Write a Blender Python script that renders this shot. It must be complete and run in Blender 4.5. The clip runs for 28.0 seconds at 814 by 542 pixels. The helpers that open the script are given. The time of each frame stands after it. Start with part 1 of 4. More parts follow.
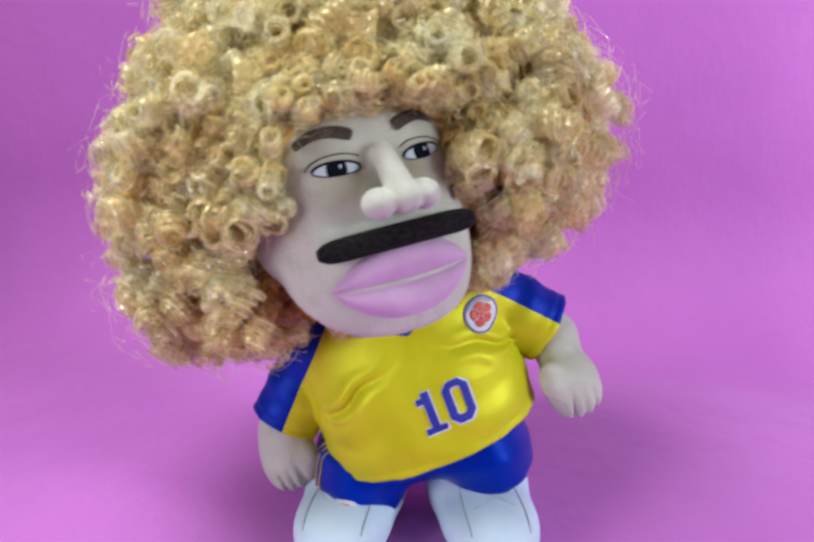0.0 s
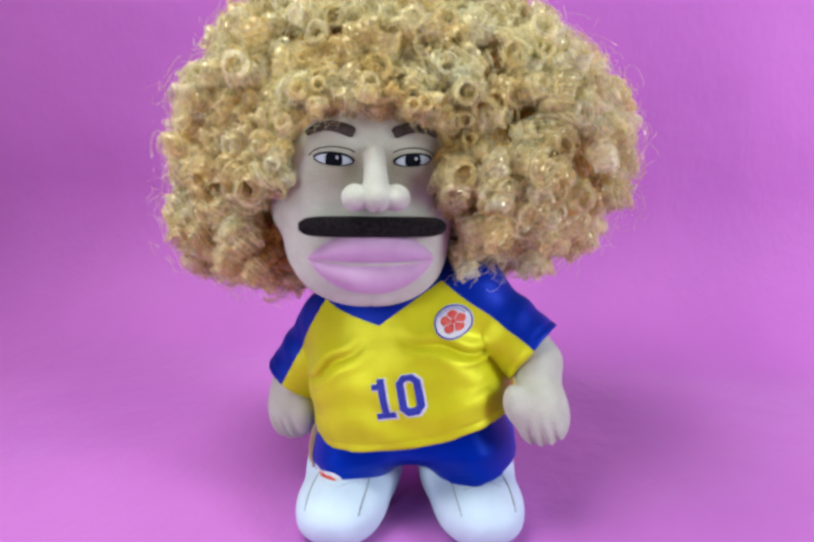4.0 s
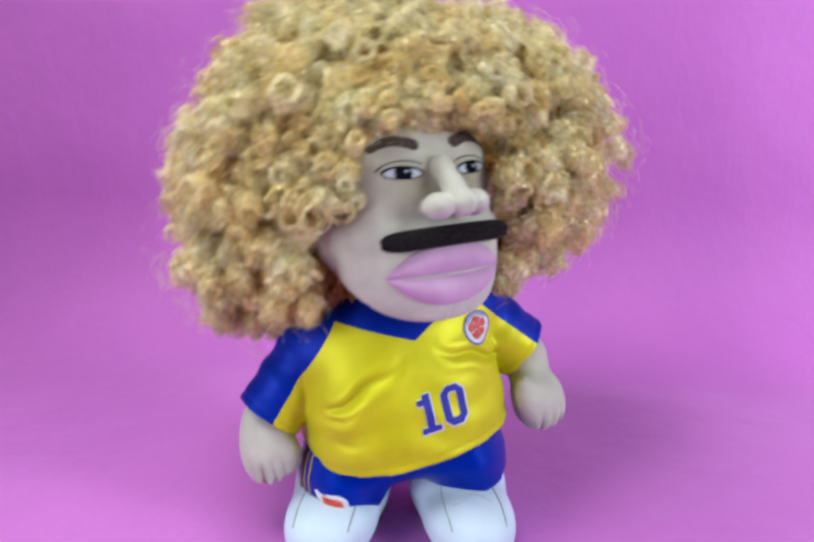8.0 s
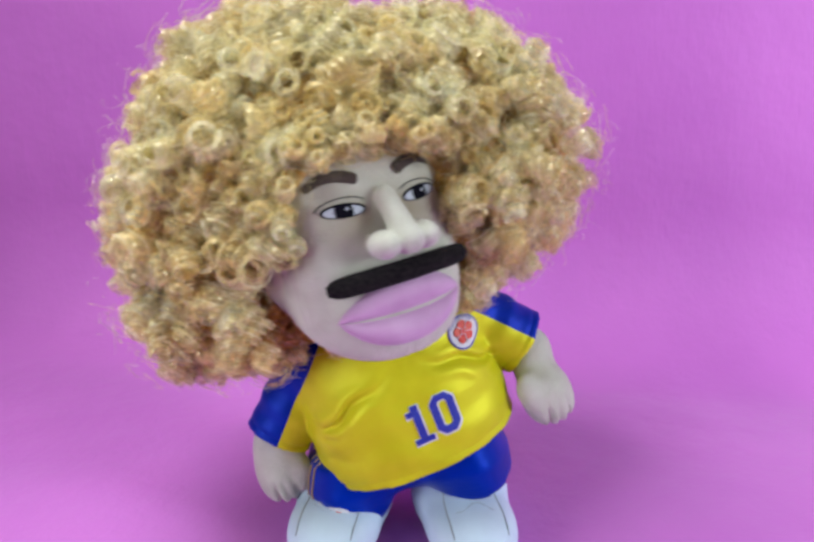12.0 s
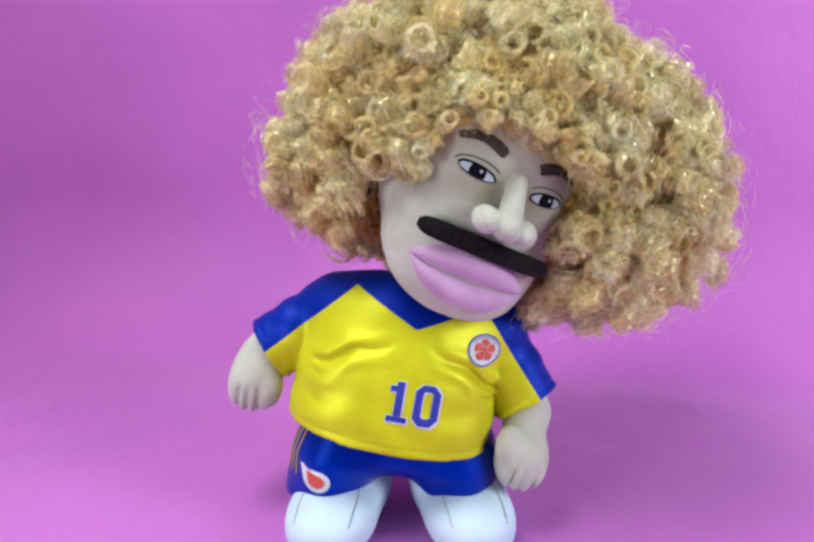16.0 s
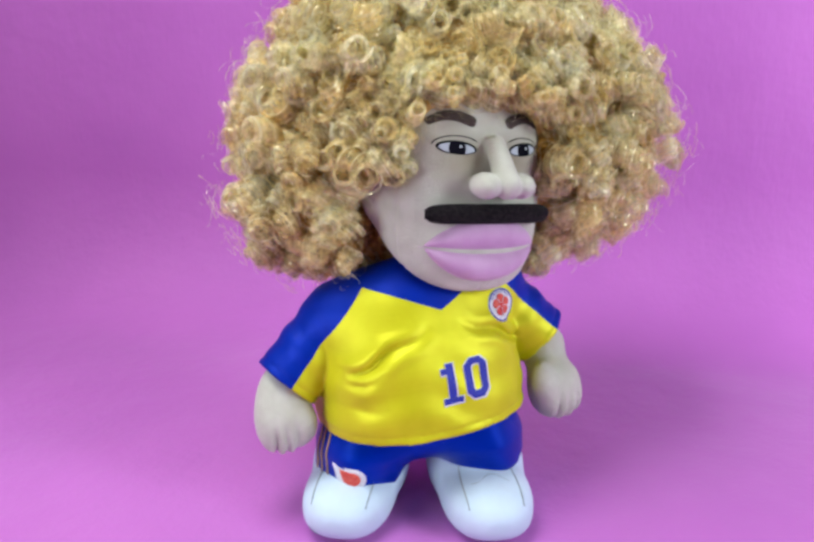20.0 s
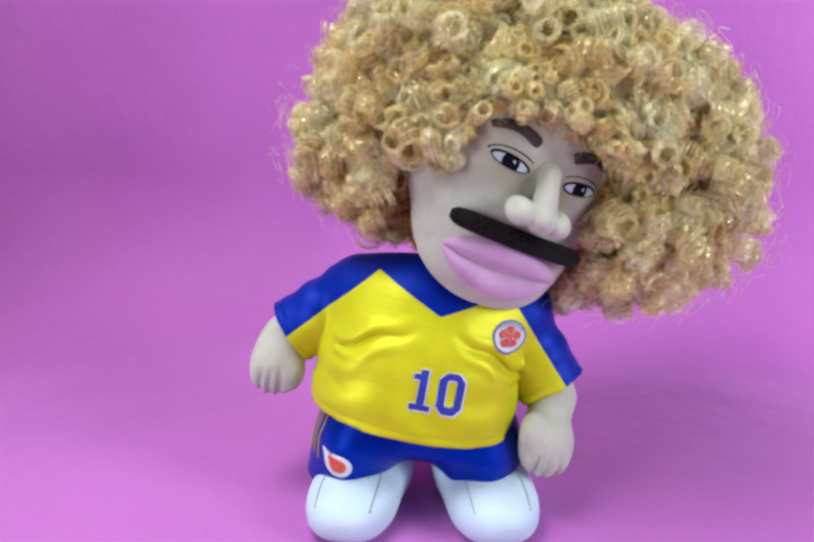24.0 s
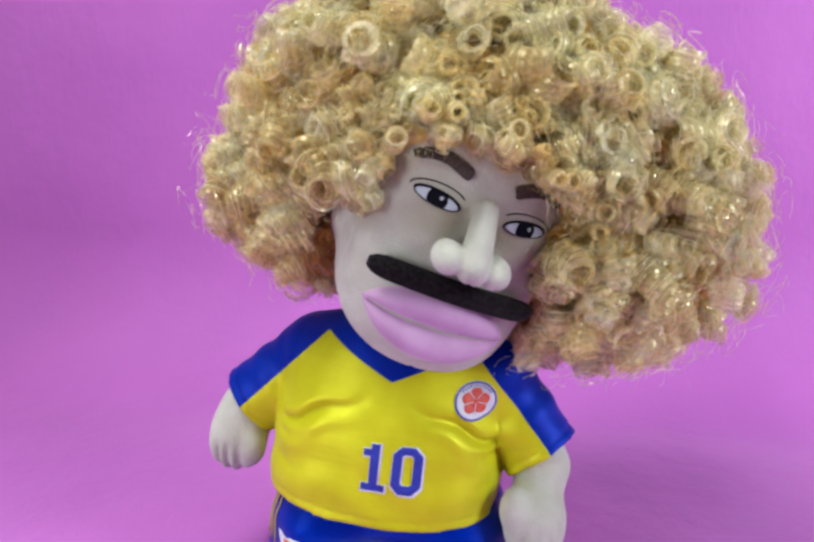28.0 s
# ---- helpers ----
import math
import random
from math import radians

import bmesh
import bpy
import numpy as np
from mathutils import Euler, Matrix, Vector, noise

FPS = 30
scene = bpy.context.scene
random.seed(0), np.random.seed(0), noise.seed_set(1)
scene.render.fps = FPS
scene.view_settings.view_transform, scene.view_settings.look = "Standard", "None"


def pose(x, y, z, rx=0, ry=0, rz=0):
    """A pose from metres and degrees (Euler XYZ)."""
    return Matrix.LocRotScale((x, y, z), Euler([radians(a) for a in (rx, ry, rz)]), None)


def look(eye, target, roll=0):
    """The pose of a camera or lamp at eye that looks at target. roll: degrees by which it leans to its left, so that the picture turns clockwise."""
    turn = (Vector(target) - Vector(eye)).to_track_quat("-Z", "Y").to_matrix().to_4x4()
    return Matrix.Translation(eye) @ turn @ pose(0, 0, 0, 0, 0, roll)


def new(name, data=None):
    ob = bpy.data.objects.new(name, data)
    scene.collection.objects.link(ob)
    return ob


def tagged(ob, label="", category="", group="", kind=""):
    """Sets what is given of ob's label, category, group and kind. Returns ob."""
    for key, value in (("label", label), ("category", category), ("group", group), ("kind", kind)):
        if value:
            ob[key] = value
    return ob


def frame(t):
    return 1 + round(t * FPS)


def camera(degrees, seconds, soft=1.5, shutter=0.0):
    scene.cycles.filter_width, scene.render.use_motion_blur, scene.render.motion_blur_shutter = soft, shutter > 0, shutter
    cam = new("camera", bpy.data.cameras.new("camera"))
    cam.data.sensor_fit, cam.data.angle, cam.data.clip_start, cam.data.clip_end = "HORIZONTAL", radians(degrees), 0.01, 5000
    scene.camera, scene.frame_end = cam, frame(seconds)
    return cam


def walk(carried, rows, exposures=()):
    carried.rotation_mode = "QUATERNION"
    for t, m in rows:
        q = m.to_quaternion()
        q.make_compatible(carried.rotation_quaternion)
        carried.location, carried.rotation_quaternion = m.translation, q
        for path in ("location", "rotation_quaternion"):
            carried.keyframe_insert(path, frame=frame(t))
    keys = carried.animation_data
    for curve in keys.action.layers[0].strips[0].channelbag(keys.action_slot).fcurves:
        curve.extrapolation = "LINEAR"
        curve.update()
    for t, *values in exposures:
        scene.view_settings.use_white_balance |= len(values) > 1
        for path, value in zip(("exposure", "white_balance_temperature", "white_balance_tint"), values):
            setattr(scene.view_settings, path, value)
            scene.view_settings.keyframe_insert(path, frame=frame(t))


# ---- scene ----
cam = camera(58.0, 28.0, soft=3.0, shutter=0.2)
CAMERA = [  # seconds, eye y, eye z, yaw, pitch
    (0, -0.4209, 0.2621, 0.99, -14.21), (0.5, -0.4195, 0.2615, 0.61, -14.36), (1, -0.4223, 0.2626, 0.85, -14.64), (1.5, -0.4288, 0.2652, 1.07, -14.94),
    (2, -0.4361, 0.2682, 0.98, -15.21), (2.5, -0.4423, 0.2707, 0.94, -15.36), (3, -0.4468, 0.2725, 0.94, -15.28), (3.5, -0.4504, 0.2740, 0.65, -14.97),
    (5.5, -0.4491, 0.2734, -0.14, -14.54), (6, -0.4508, 0.2741, -0.63, -13.98), (6.5, -0.4492, 0.2735, -0.82, -13.85), (7, -0.4476, 0.2728, -0.53, -13.88),
    (7.5, -0.4476, 0.2729, -0.25, -13.87), (8, -0.4477, 0.2729, -0.46, -13.77), (8.5, -0.4472, 0.2727, -0.75, -13.62), (9, -0.4464, 0.2723, -0.80, -13.64),
    (9.5, -0.4454, 0.2719, -0.87, -13.85), (10, -0.4449, 0.2718, -1.02, -13.79), (10.5, -0.4450, 0.2718, -1.10, -13.42), (11, -0.4459, 0.2722, -0.97, -13.28),
    (11.5, -0.4486, 0.2733, -0.59, -13.23), (12, -0.4501, 0.2739, -0.24, -13.14), (12.5, -0.4473, 0.2727, -0.20, -13.38), (14.5, -0.4456, 0.2720, -1.00, -13.11),
    (15, -0.4473, 0.2727, -0.64, -13.29), (15.5, -0.4480, 0.2730, -0.52, -13.61), (16, -0.4480, 0.2730, -0.42, -13.99), (16.5, -0.4482, 0.2731, -0.18, -14.25),
    (17, -0.4486, 0.2733, 0.12, -14.52), (17.5, -0.4491, 0.2735, 0.28, -14.88), (18, -0.4490, 0.2734, 0.29, -15.19), (18.5, -0.4486, 0.2732, 0.40, -15.36),
    (19, -0.4491, 0.2734, 0.75, -15.43), (19.5, -0.4485, 0.2732, 1.03, -15.39), (20, -0.4452, 0.2719, 1.09, -15.38), (20.5, -0.4417, 0.2705, 0.99, -15.59),
    (21, -0.4407, 0.2700, 0.81, -15.80), (21.5, -0.4410, 0.2702, 0.73, -15.91), (22, -0.4420, 0.2706, 0.87, -16.06), (22.5, -0.4436, 0.2712, 1.13, -16.20),
    (24.5, -0.4369, 0.2685, 1.51, -14.64), (25, -0.4259, 0.2641, 0.81, -13.88), (25.5, -0.4141, 0.2593, -0.17, -12.48), (26, -0.4039, 0.2552, -1.41, -10.70),
    (26.5, -0.3982, 0.2529, -2.22, -9.68), (27, -0.3964, 0.2522, -2.07, -9.63), (27.5, -0.3970, 0.2524, -1.37, -9.87), (28, -0.3982, 0.2529, -0.85, -10.25),
]
TORSO = [  # seconds, turn about x, y, z
    (0, -5.5, -19.8, 10.1), (0.1, -7.0, -14.4, 18.1), (0.2, -10.8, -3.2, 21.4), (0.3, -11.3, 3.8, 18.9), (0.4, -9.6, 7.7, 14.2), (0.5, -7.4, 10.0, 7.7),
    (0.6, -7.0, 10.3, -0.6), (0.7, -7.8, 7.6, -8.6), (0.8, -8.8, 2.7, -13.7), (0.9, -9.2, -2.0, -16.1), (1, -9.3, -5.9, -17.0), (1.1, -8.4, -8.9, -16.5),
    (1.2, -7.6, -11.5, -15.4), (1.3, -6.7, -13.9, -13.6), (1.4, -5.9, -16.0, -11.2), (1.5, -5.2, -18.0, -8.0), (1.6, -3.6, -19.7, -4.1), (1.7, -2.1, -20.9, 1.0),
    (1.8, -1.1, -20.5, 7.8), (1.9, -2.1, -15.4, 16.3), (2, -5.8, -3.7, 19.7), (2.1, -7.7, 3.7, 17.3), (2.2, -7.4, 8.1, 12.3), (2.3, -6.9, 10.7, 5.5),
    (2.4, -7.3, 11.0, -2.6), (2.5, -8.8, 8.2, -10.1), (2.6, -9.0, 4.3, -13.6), (2.7, -9.0, 0.5, -15.5), (2.8, -8.7, -2.9, -16.4), (2.9, -8.4, -5.8, -16.6),
    (3, -7.9, -8.3, -16.4), (3.1, -7.4, -9.9, -15.9), (3.2, -6.8, -11.2, -15.4), (3.3, -6.4, -12.2, -14.8), (3.4, -5.9, -13.0, -14.3), (3.5, -5.6, -13.4, -13.9),
    (4.5, -5.8, -13.6, -13.5), (5.5, -6.1, -13.5, -13.3), (5.6, -5.5, -15.7, -11.4), (5.7, -4.9, -17.7, -8.9), (5.8, -4.3, -19.5, -5.5), (5.9, -3.9, -20.8, -1.3),
    (6, -3.6, -21.5, 4.1), (6.1, -3.7, -19.6, 12.5), (6.2, -7.2, -9.5, 20.6), (6.3, -9.6, 1.0, 20.1), (6.4, -8.1, 6.5, 15.4), (6.5, -5.5, 9.5, 8.2),
    (6.6, -5.1, 10.1, -0.2), (6.7, -5.9, 7.4, -8.3), (6.8, -6.9, 2.3, -13.3), (6.9, -7.3, -2.4, -15.4), (7, -7.5, -6.3, -15.9), (7.1, -6.8, -9.0, -15.6),
    (7.2, -6.2, -11.5, -14.7), (7.3, -5.5, -13.7, -13.3), (7.4, -4.9, -15.7, -11.3), (7.5, -4.3, -17.6, -8.7), (7.6, -3.4, -19.1, -5.1), (7.7, -2.7, -20.3, -0.6),
    (7.8, -2.1, -20.5, 5.2), (7.9, -2.3, -18.5, 12.5), (8, -5.2, -10.2, 19.7), (8.1, -9.0, 0.5, 20.3), (8.2, -8.8, 6.2, 16.4), (8.3, -7.2, 9.5, 10.1),
    (8.4, -6.1, 10.6, 2.0), (8.5, -6.3, 8.6, -6.5), (8.6, -6.9, 6.2, -10.1), (8.7, -7.3, 3.7, -12.4), (8.8, -7.6, 1.5, -13.7), (8.9, -7.8, -0.1, -14.4),
    (9, -8.0, -0.9, -14.7), (9.5, -7.5, -1.1, -14.5), (10, -7.4, -1.4, -14.5), (10.5, -7.6, -1.2, -14.4), (11, -6.9, -2.8, -14.9), (11.1, -6.7, -4.2, -15.3),
    (11.2, -6.3, -6.4, -15.6), (11.3, -5.8, -9.0, -15.5), (11.4, -5.1, -11.6, -14.7), (11.5, -4.4, -14.3, -13.1), (11.6, -4.1, -16.7, -10.4), (11.7, -3.9, -18.8, -6.7),
    (11.8, -3.8, -20.5, -1.8), (11.9, -3.9, -21.4, 4.3), (12, -4.7, -20.1, 12.2), (12.1, -10.3, -4.7, 21.9), (12.2, -10.8, 5.2, 17.5), (12.3, -8.4, 8.9, 9.8),
    (12.4, -7.0, 9.8, 2.2), (12.5, -6.6, 9.3, -2.3), (12.6, -6.8, 9.5, -1.5), (12.7, -6.9, 9.9, -0.0), (12.8, -7.0, 10.1, 0.8), (13.5, -7.7, 10.8, 0.6),
    (14.5, -8.8, 11.9, 0.4), (15, -9.4, 11.4, 0.1), (15.5, -9.5, 11.1, 0.3), (16, -10.2, 11.0, 0.4), (16.5, -9.7, 11.0, 0.1), (16.6, -9.4, 10.5, -1.8),
    (16.7, -9.3, 9.4, -5.2), (16.8, -9.3, 7.1, -9.1), (16.9, -9.4, 3.7, -12.3), (17, -9.2, -0.1, -14.5), (17.1, -8.9, -4.5, -15.6), (17.2, -8.3, -8.0, -15.4),
    (17.3, -7.8, -10.9, -14.4), (17.4, -7.2, -13.5, -12.6), (17.5, -6.7, -15.7, -10.0), (17.6, -6.2, -17.8, -6.7), (17.7, -5.8, -19.4, -2.3), (17.8, -5.5, -20.4, 3.3),
    (17.9, -5.6, -19.7, 10.5), (18, -7.5, -14.0, 18.9), (18.1, -12.1, -2.0, 21.8), (18.2, -13.2, 5.3, 18.6), (18.3, -12.1, 9.4, 13.1), (18.4, -10.9, 11.6, 5.6),
    (18.5, -10.8, 11.2, -3.0), (18.6, -10.8, 7.7, -9.6), (18.7, -10.8, 2.7, -13.4), (18.8, -10.3, -1.9, -15.0), (18.9, -9.6, -5.7, -15.4), (19, -8.7, -8.8, -15.0),
    (19.1, -8.3, -11.4, -14.0), (19.2, -8.0, -13.7, -12.3), (19.3, -7.6, -15.6, -9.7), (19.4, -7.3, -17.3, -6.1), (19.5, -7.0, -18.6, -1.5), (19.6, -6.2, -19.5, 4.8),
    (19.7, -6.0, -18.7, 11.8), (19.8, -7.0, -14.5, 18.5), (19.9, -9.3, -7.8, 22.1), (20, -10.3, -4.3, 22.7), (20.5, -11.8, -3.5, 21.6), (21, -11.4, -3.5, 21.2),
    (21.5, -11.6, -3.4, 21.9), (22, -11.8, -3.5, 22.1), (22.1, -12.2, -1.0, 21.8), (22.2, -12.6, 2.5, 20.5), (22.3, -12.1, 5.8, 18.1), (22.4, -10.8, 8.6, 14.2),
    (22.5, -9.2, 10.6, 8.7), (22.6, -8.8, 10.9, 6.8), (22.7, -8.3, 11.1, 3.3), (22.8, -8.1, 11.0, 1.4), (23.5, -7.9, 10.8, 1.3), (24.5, -7.5, 10.4, 1.3),
    (24.6, -7.1, 9.6, -3.7), (24.7, -7.0, 7.6, -8.2), (24.8, -7.0, 4.8, -11.6), (24.9, -6.7, 1.8, -13.8), (25, -6.3, -0.9, -15.2), (25.1, -5.4, -4.5, -16.1),
    (25.2, -4.2, -7.5, -16.3), (25.3, -3.0, -10.1, -15.9), (25.4, -1.8, -12.4, -14.9), (25.5, -0.6, -14.6, -13.4), (25.6, -0.4, -16.7, -10.8), (25.7, -0.1, -18.6, -7.2),
    (25.8, 0.0, -20.1, -2.5), (25.9, -0.0, -20.8, 3.5), (26, -0.8, -19.4, 11.1), (26.1, -6.4, -6.2, 21.2), (26.2, -8.1, 3.6, 18.5), (26.3, -6.4, 7.6, 12.5),
    (26.4, -5.1, 9.1, 6.3), (26.5, -4.7, 9.0, 2.5), (27, -3.5, 8.7, 0.0), (27.5, -3.7, 8.5, 0.6), (27.6, -3.7, 8.5, -0.2), (27.7, -3.7, 8.3, -1.8),
    (27.8, -3.8, 7.8, -3.7), (27.9, -4.0, 6.9, -5.9), (28, -4.2, 5.6, -8.1),
]
HEAD = [  # seconds, place, turn about x, y, z
    (0, -0.0315, -0.0414, 0.2034, -11.5, -9.1, 24.9), (0.1, -0.0131, -0.0343, 0.2037, -12.6, -5.2, 28.1), (0.2, 0.0178, 0.0030, 0.2093, -7.0, 7.1, 25.9),
    (0.3, 0.0333, 0.0128, 0.2099, -2.8, 16.0, 24.9), (0.4, 0.0393, 0.0010, 0.2073, -1.1, 21.0, 23.1), (0.5, 0.0398, -0.0191, 0.2049, -0.2, 24.1, 19.5),
    (0.6, 0.0392, -0.0303, 0.2070, 2.3, 25.2, 12.8), (0.7, 0.0320, -0.0328, 0.2125, 4.7, 24.3, 7.4), (0.8, 0.0205, -0.0249, 0.2173, 5.1, 20.6, 4.4),
    (0.9, 0.0096, -0.0125, 0.2190, 3.5, 15.7, 2.4), (1, 0.0014, -0.0002, 0.2188, 1.5, 11.1, 0.7), (1.1, -0.0086, 0.0010, 0.2170, -0.7, 7.2, 2.0),
    (1.2, -0.0169, 0.0003, 0.2151, -2.5, 3.9, 3.7), (1.3, -0.0240, -0.0028, 0.2132, -3.7, 1.0, 5.9), (1.4, -0.0300, -0.0084, 0.2116, -4.7, -1.6, 8.8),
    (1.5, -0.0349, -0.0166, 0.2100, -5.5, -4.0, 12.5), (1.6, -0.0385, -0.0282, 0.2071, -8.2, -6.6, 16.2), (1.7, -0.0394, -0.0422, 0.2040, -11.3, -9.0, 21.1),
    (1.8, -0.0350, -0.0554, 0.2010, -15.2, -10.2, 26.7), (1.9, -0.0157, -0.0499, 0.2006, -17.3, -6.7, 29.6), (2, 0.0176, -0.0108, 0.2060, -11.8, 5.9, 25.7),
    (2.1, 0.0356, 0.0051, 0.2072, -6.5, 14.3, 22.9), (2.2, 0.0446, 0.0006, 0.2054, -3.6, 19.0, 19.4), (2.3, 0.0482, -0.0114, 0.2042, -1.3, 22.0, 14.3),
    (2.4, 0.0465, -0.0218, 0.2061, 1.3, 23.8, 8.6), (2.5, 0.0381, -0.0231, 0.2111, 3.8, 23.4, 4.3), (2.6, 0.0262, -0.0229, 0.2150, 4.6, 20.7, 4.2),
    (2.7, 0.0143, -0.0199, 0.2170, 4.1, 17.1, 4.8), (2.8, 0.0037, -0.0161, 0.2177, 2.8, 13.6, 5.5), (2.9, -0.0055, -0.0128, 0.2175, 1.4, 10.4, 6.3),
    (3, -0.0134, -0.0104, 0.2170, 0.3, 7.5, 7.1), (3.1, -0.0179, -0.0092, 0.2156, -1.0, 5.7, 7.2), (3.2, -0.0214, -0.0088, 0.2143, -2.0, 4.3, 7.5),
    (3.3, -0.0242, -0.0090, 0.2131, -2.7, 3.1, 7.8), (3.4, -0.0263, -0.0097, 0.2122, -3.2, 2.2, 8.1), (3.5, -0.0275, -0.0106, 0.2115, -3.5, 1.7, 8.3),
    (4.5, -0.0271, -0.0059, 0.2104, -4.1, 1.7, 7.4), (5.5, -0.0262, -0.0012, 0.2095, -4.7, 1.9, 6.4), (5.6, -0.0312, -0.0034, 0.2076, -6.1, -0.7, 8.1),
    (5.7, -0.0352, -0.0079, 0.2057, -7.3, -3.2, 10.5), (5.8, -0.0381, -0.0150, 0.2038, -8.6, -5.6, 13.8), (5.9, -0.0395, -0.0242, 0.2019, -10.3, -8.0, 17.9),
    (6, -0.0382, -0.0345, 0.1998, -12.5, -10.0, 22.9), (6.1, -0.0284, -0.0400, 0.2007, -12.7, -10.6, 28.9), (6.2, 0.0034, -0.0084, 0.2073, -7.3, -2.3, 29.0),
    (6.3, 0.0303, 0.0232, 0.2140, 2.3, 9.5, 27.3), (6.4, 0.0406, 0.0187, 0.2145, 8.2, 15.3, 26.2), (6.5, 0.0431, 0.0004, 0.2146, 12.7, 18.5, 23.0),
    (6.6, 0.0406, -0.0189, 0.2143, 13.7, 21.3, 17.0), (6.7, 0.0308, -0.0286, 0.2177, 14.2, 21.4, 12.0), (6.8, 0.0164, -0.0270, 0.2203, 12.1, 18.3, 9.4),
    (6.9, 0.0032, -0.0211, 0.2194, 7.8, 13.9, 7.8), (7, -0.0072, -0.0157, 0.2167, 3.2, 10.1, 6.7), (7.1, -0.0143, -0.0094, 0.2151, 1.2, 6.7, 5.8),
    (7.2, -0.0201, -0.0050, 0.2134, -0.3, 3.8, 5.3), (7.3, -0.0248, -0.0024, 0.2119, -1.3, 1.2, 5.3), (7.4, -0.0286, -0.0021, 0.2104, -2.0, -1.2, 5.8),
    (7.5, -0.0315, -0.0039, 0.2091, -2.4, -3.6, 7.0), (7.6, -0.0347, -0.0111, 0.2075, -4.1, -5.7, 10.9), (7.7, -0.0360, -0.0205, 0.2059, -6.2, -7.8, 15.8),
    (7.8, -0.0342, -0.0308, 0.2041, -8.9, -9.3, 21.6), (7.9, -0.0250, -0.0356, 0.2030, -11.7, -9.0, 27.1), (8, 0.0017, -0.0112, 0.2064, -10.4, -1.6, 28.0),
    (8.1, 0.0286, 0.0206, 0.2128, -1.2, 10.9, 27.4), (8.2, 0.0389, 0.0173, 0.2131, 4.8, 17.5, 28.1), (8.3, 0.0414, -0.0019, 0.2120, 9.2, 21.1, 27.2),
    (8.4, 0.0381, -0.0241, 0.2132, 13.7, 23.2, 24.7), (8.5, 0.0276, -0.0389, 0.2185, 18.3, 23.3, 22.5), (8.6, 0.0220, -0.0380, 0.2200, 16.8, 22.1, 18.3),
    (8.7, 0.0166, -0.0343, 0.2206, 14.6, 20.2, 14.7), (8.8, 0.0124, -0.0299, 0.2202, 12.0, 18.2, 11.7), (8.9, 0.0098, -0.0257, 0.2192, 9.5, 16.4, 8.9),
    (9, 0.0094, -0.0224, 0.2180, 7.4, 15.2, 6.3), (9.5, 0.0059, -0.0239, 0.2191, 7.3, 15.1, 6.8), (10, 0.0058, -0.0250, 0.2192, 7.8, 14.6, 6.9),
    (10.5, 0.0044, -0.0239, 0.2180, 7.5, 15.0, 7.1), (11, 0.0022, -0.0230, 0.2181, 7.1, 14.2, 6.9), (11.1, -0.0021, -0.0210, 0.2185, 6.7, 12.6, 6.9),
    (11.2, -0.0088, -0.0175, 0.2183, 5.4, 10.0, 6.8), (11.3, -0.0162, -0.0139, 0.2175, 4.0, 7.1, 6.8), (11.4, -0.0235, -0.0115, 0.2164, 2.7, 4.1, 7.1),
    (11.5, -0.0302, -0.0115, 0.2152, 1.8, 1.1, 8.1), (11.6, -0.0342, -0.0135, 0.2124, 0.3, -1.5, 10.1), (11.7, -0.0369, -0.0186, 0.2097, -1.1, -4.1, 13.0),
    (11.8, -0.0379, -0.0268, 0.2069, -2.7, -6.7, 17.1), (11.9, -0.0358, -0.0369, 0.2040, -5.0, -9.0, 22.4), (12, -0.0269, -0.0435, 0.2014, -7.8, -9.8, 27.9),
    (12.1, 0.0209, 0.0028, 0.2077, -3.0, 4.5, 26.2), (12.2, 0.0440, 0.0135, 0.2080, 2.4, 16.3, 22.6), (12.3, 0.0492, -0.0074, 0.2046, 3.3, 20.8, 17.0),
    (12.4, 0.0477, -0.0266, 0.2042, 3.6, 22.7, 10.6), (12.5, 0.0444, -0.0356, 0.2052, 3.3, 23.0, 6.6), (12.6, 0.0452, -0.0338, 0.2050, 3.5, 23.0, 7.2),
    (12.7, 0.0465, -0.0307, 0.2047, 3.4, 23.0, 8.3), (12.8, 0.0471, -0.0286, 0.2046, 3.5, 22.9, 9.0), (13.5, 0.0472, -0.0239, 0.2062, 5.9, 23.3, 10.3),
    (14.5, 0.0473, -0.0172, 0.2084, 9.3, 23.7, 12.3), (15, 0.0478, -0.0123, 0.2091, 8.7, 23.7, 11.9), (15.5, 0.0453, -0.0141, 0.2091, 8.0, 23.7, 12.0),
    (16, 0.0459, -0.0106, 0.2105, 6.4, 23.6, 11.2), (16.5, 0.0451, -0.0144, 0.2101, 8.4, 23.7, 12.0), (16.6, 0.0430, -0.0185, 0.2098, 7.8, 23.7, 10.5),
    (16.7, 0.0385, -0.0236, 0.2106, 7.5, 23.5, 8.3), (16.8, 0.0312, -0.0267, 0.2124, 7.1, 22.3, 6.3), (16.9, 0.0211, -0.0260, 0.2141, 5.8, 19.7, 4.9),
    (17, 0.0098, -0.0222, 0.2144, 3.2, 16.0, 4.3), (17.1, -0.0038, -0.0149, 0.2149, 1.5, 11.1, 5.2), (17.2, -0.0146, -0.0090, 0.2141, -0.1, 7.1, 6.3),
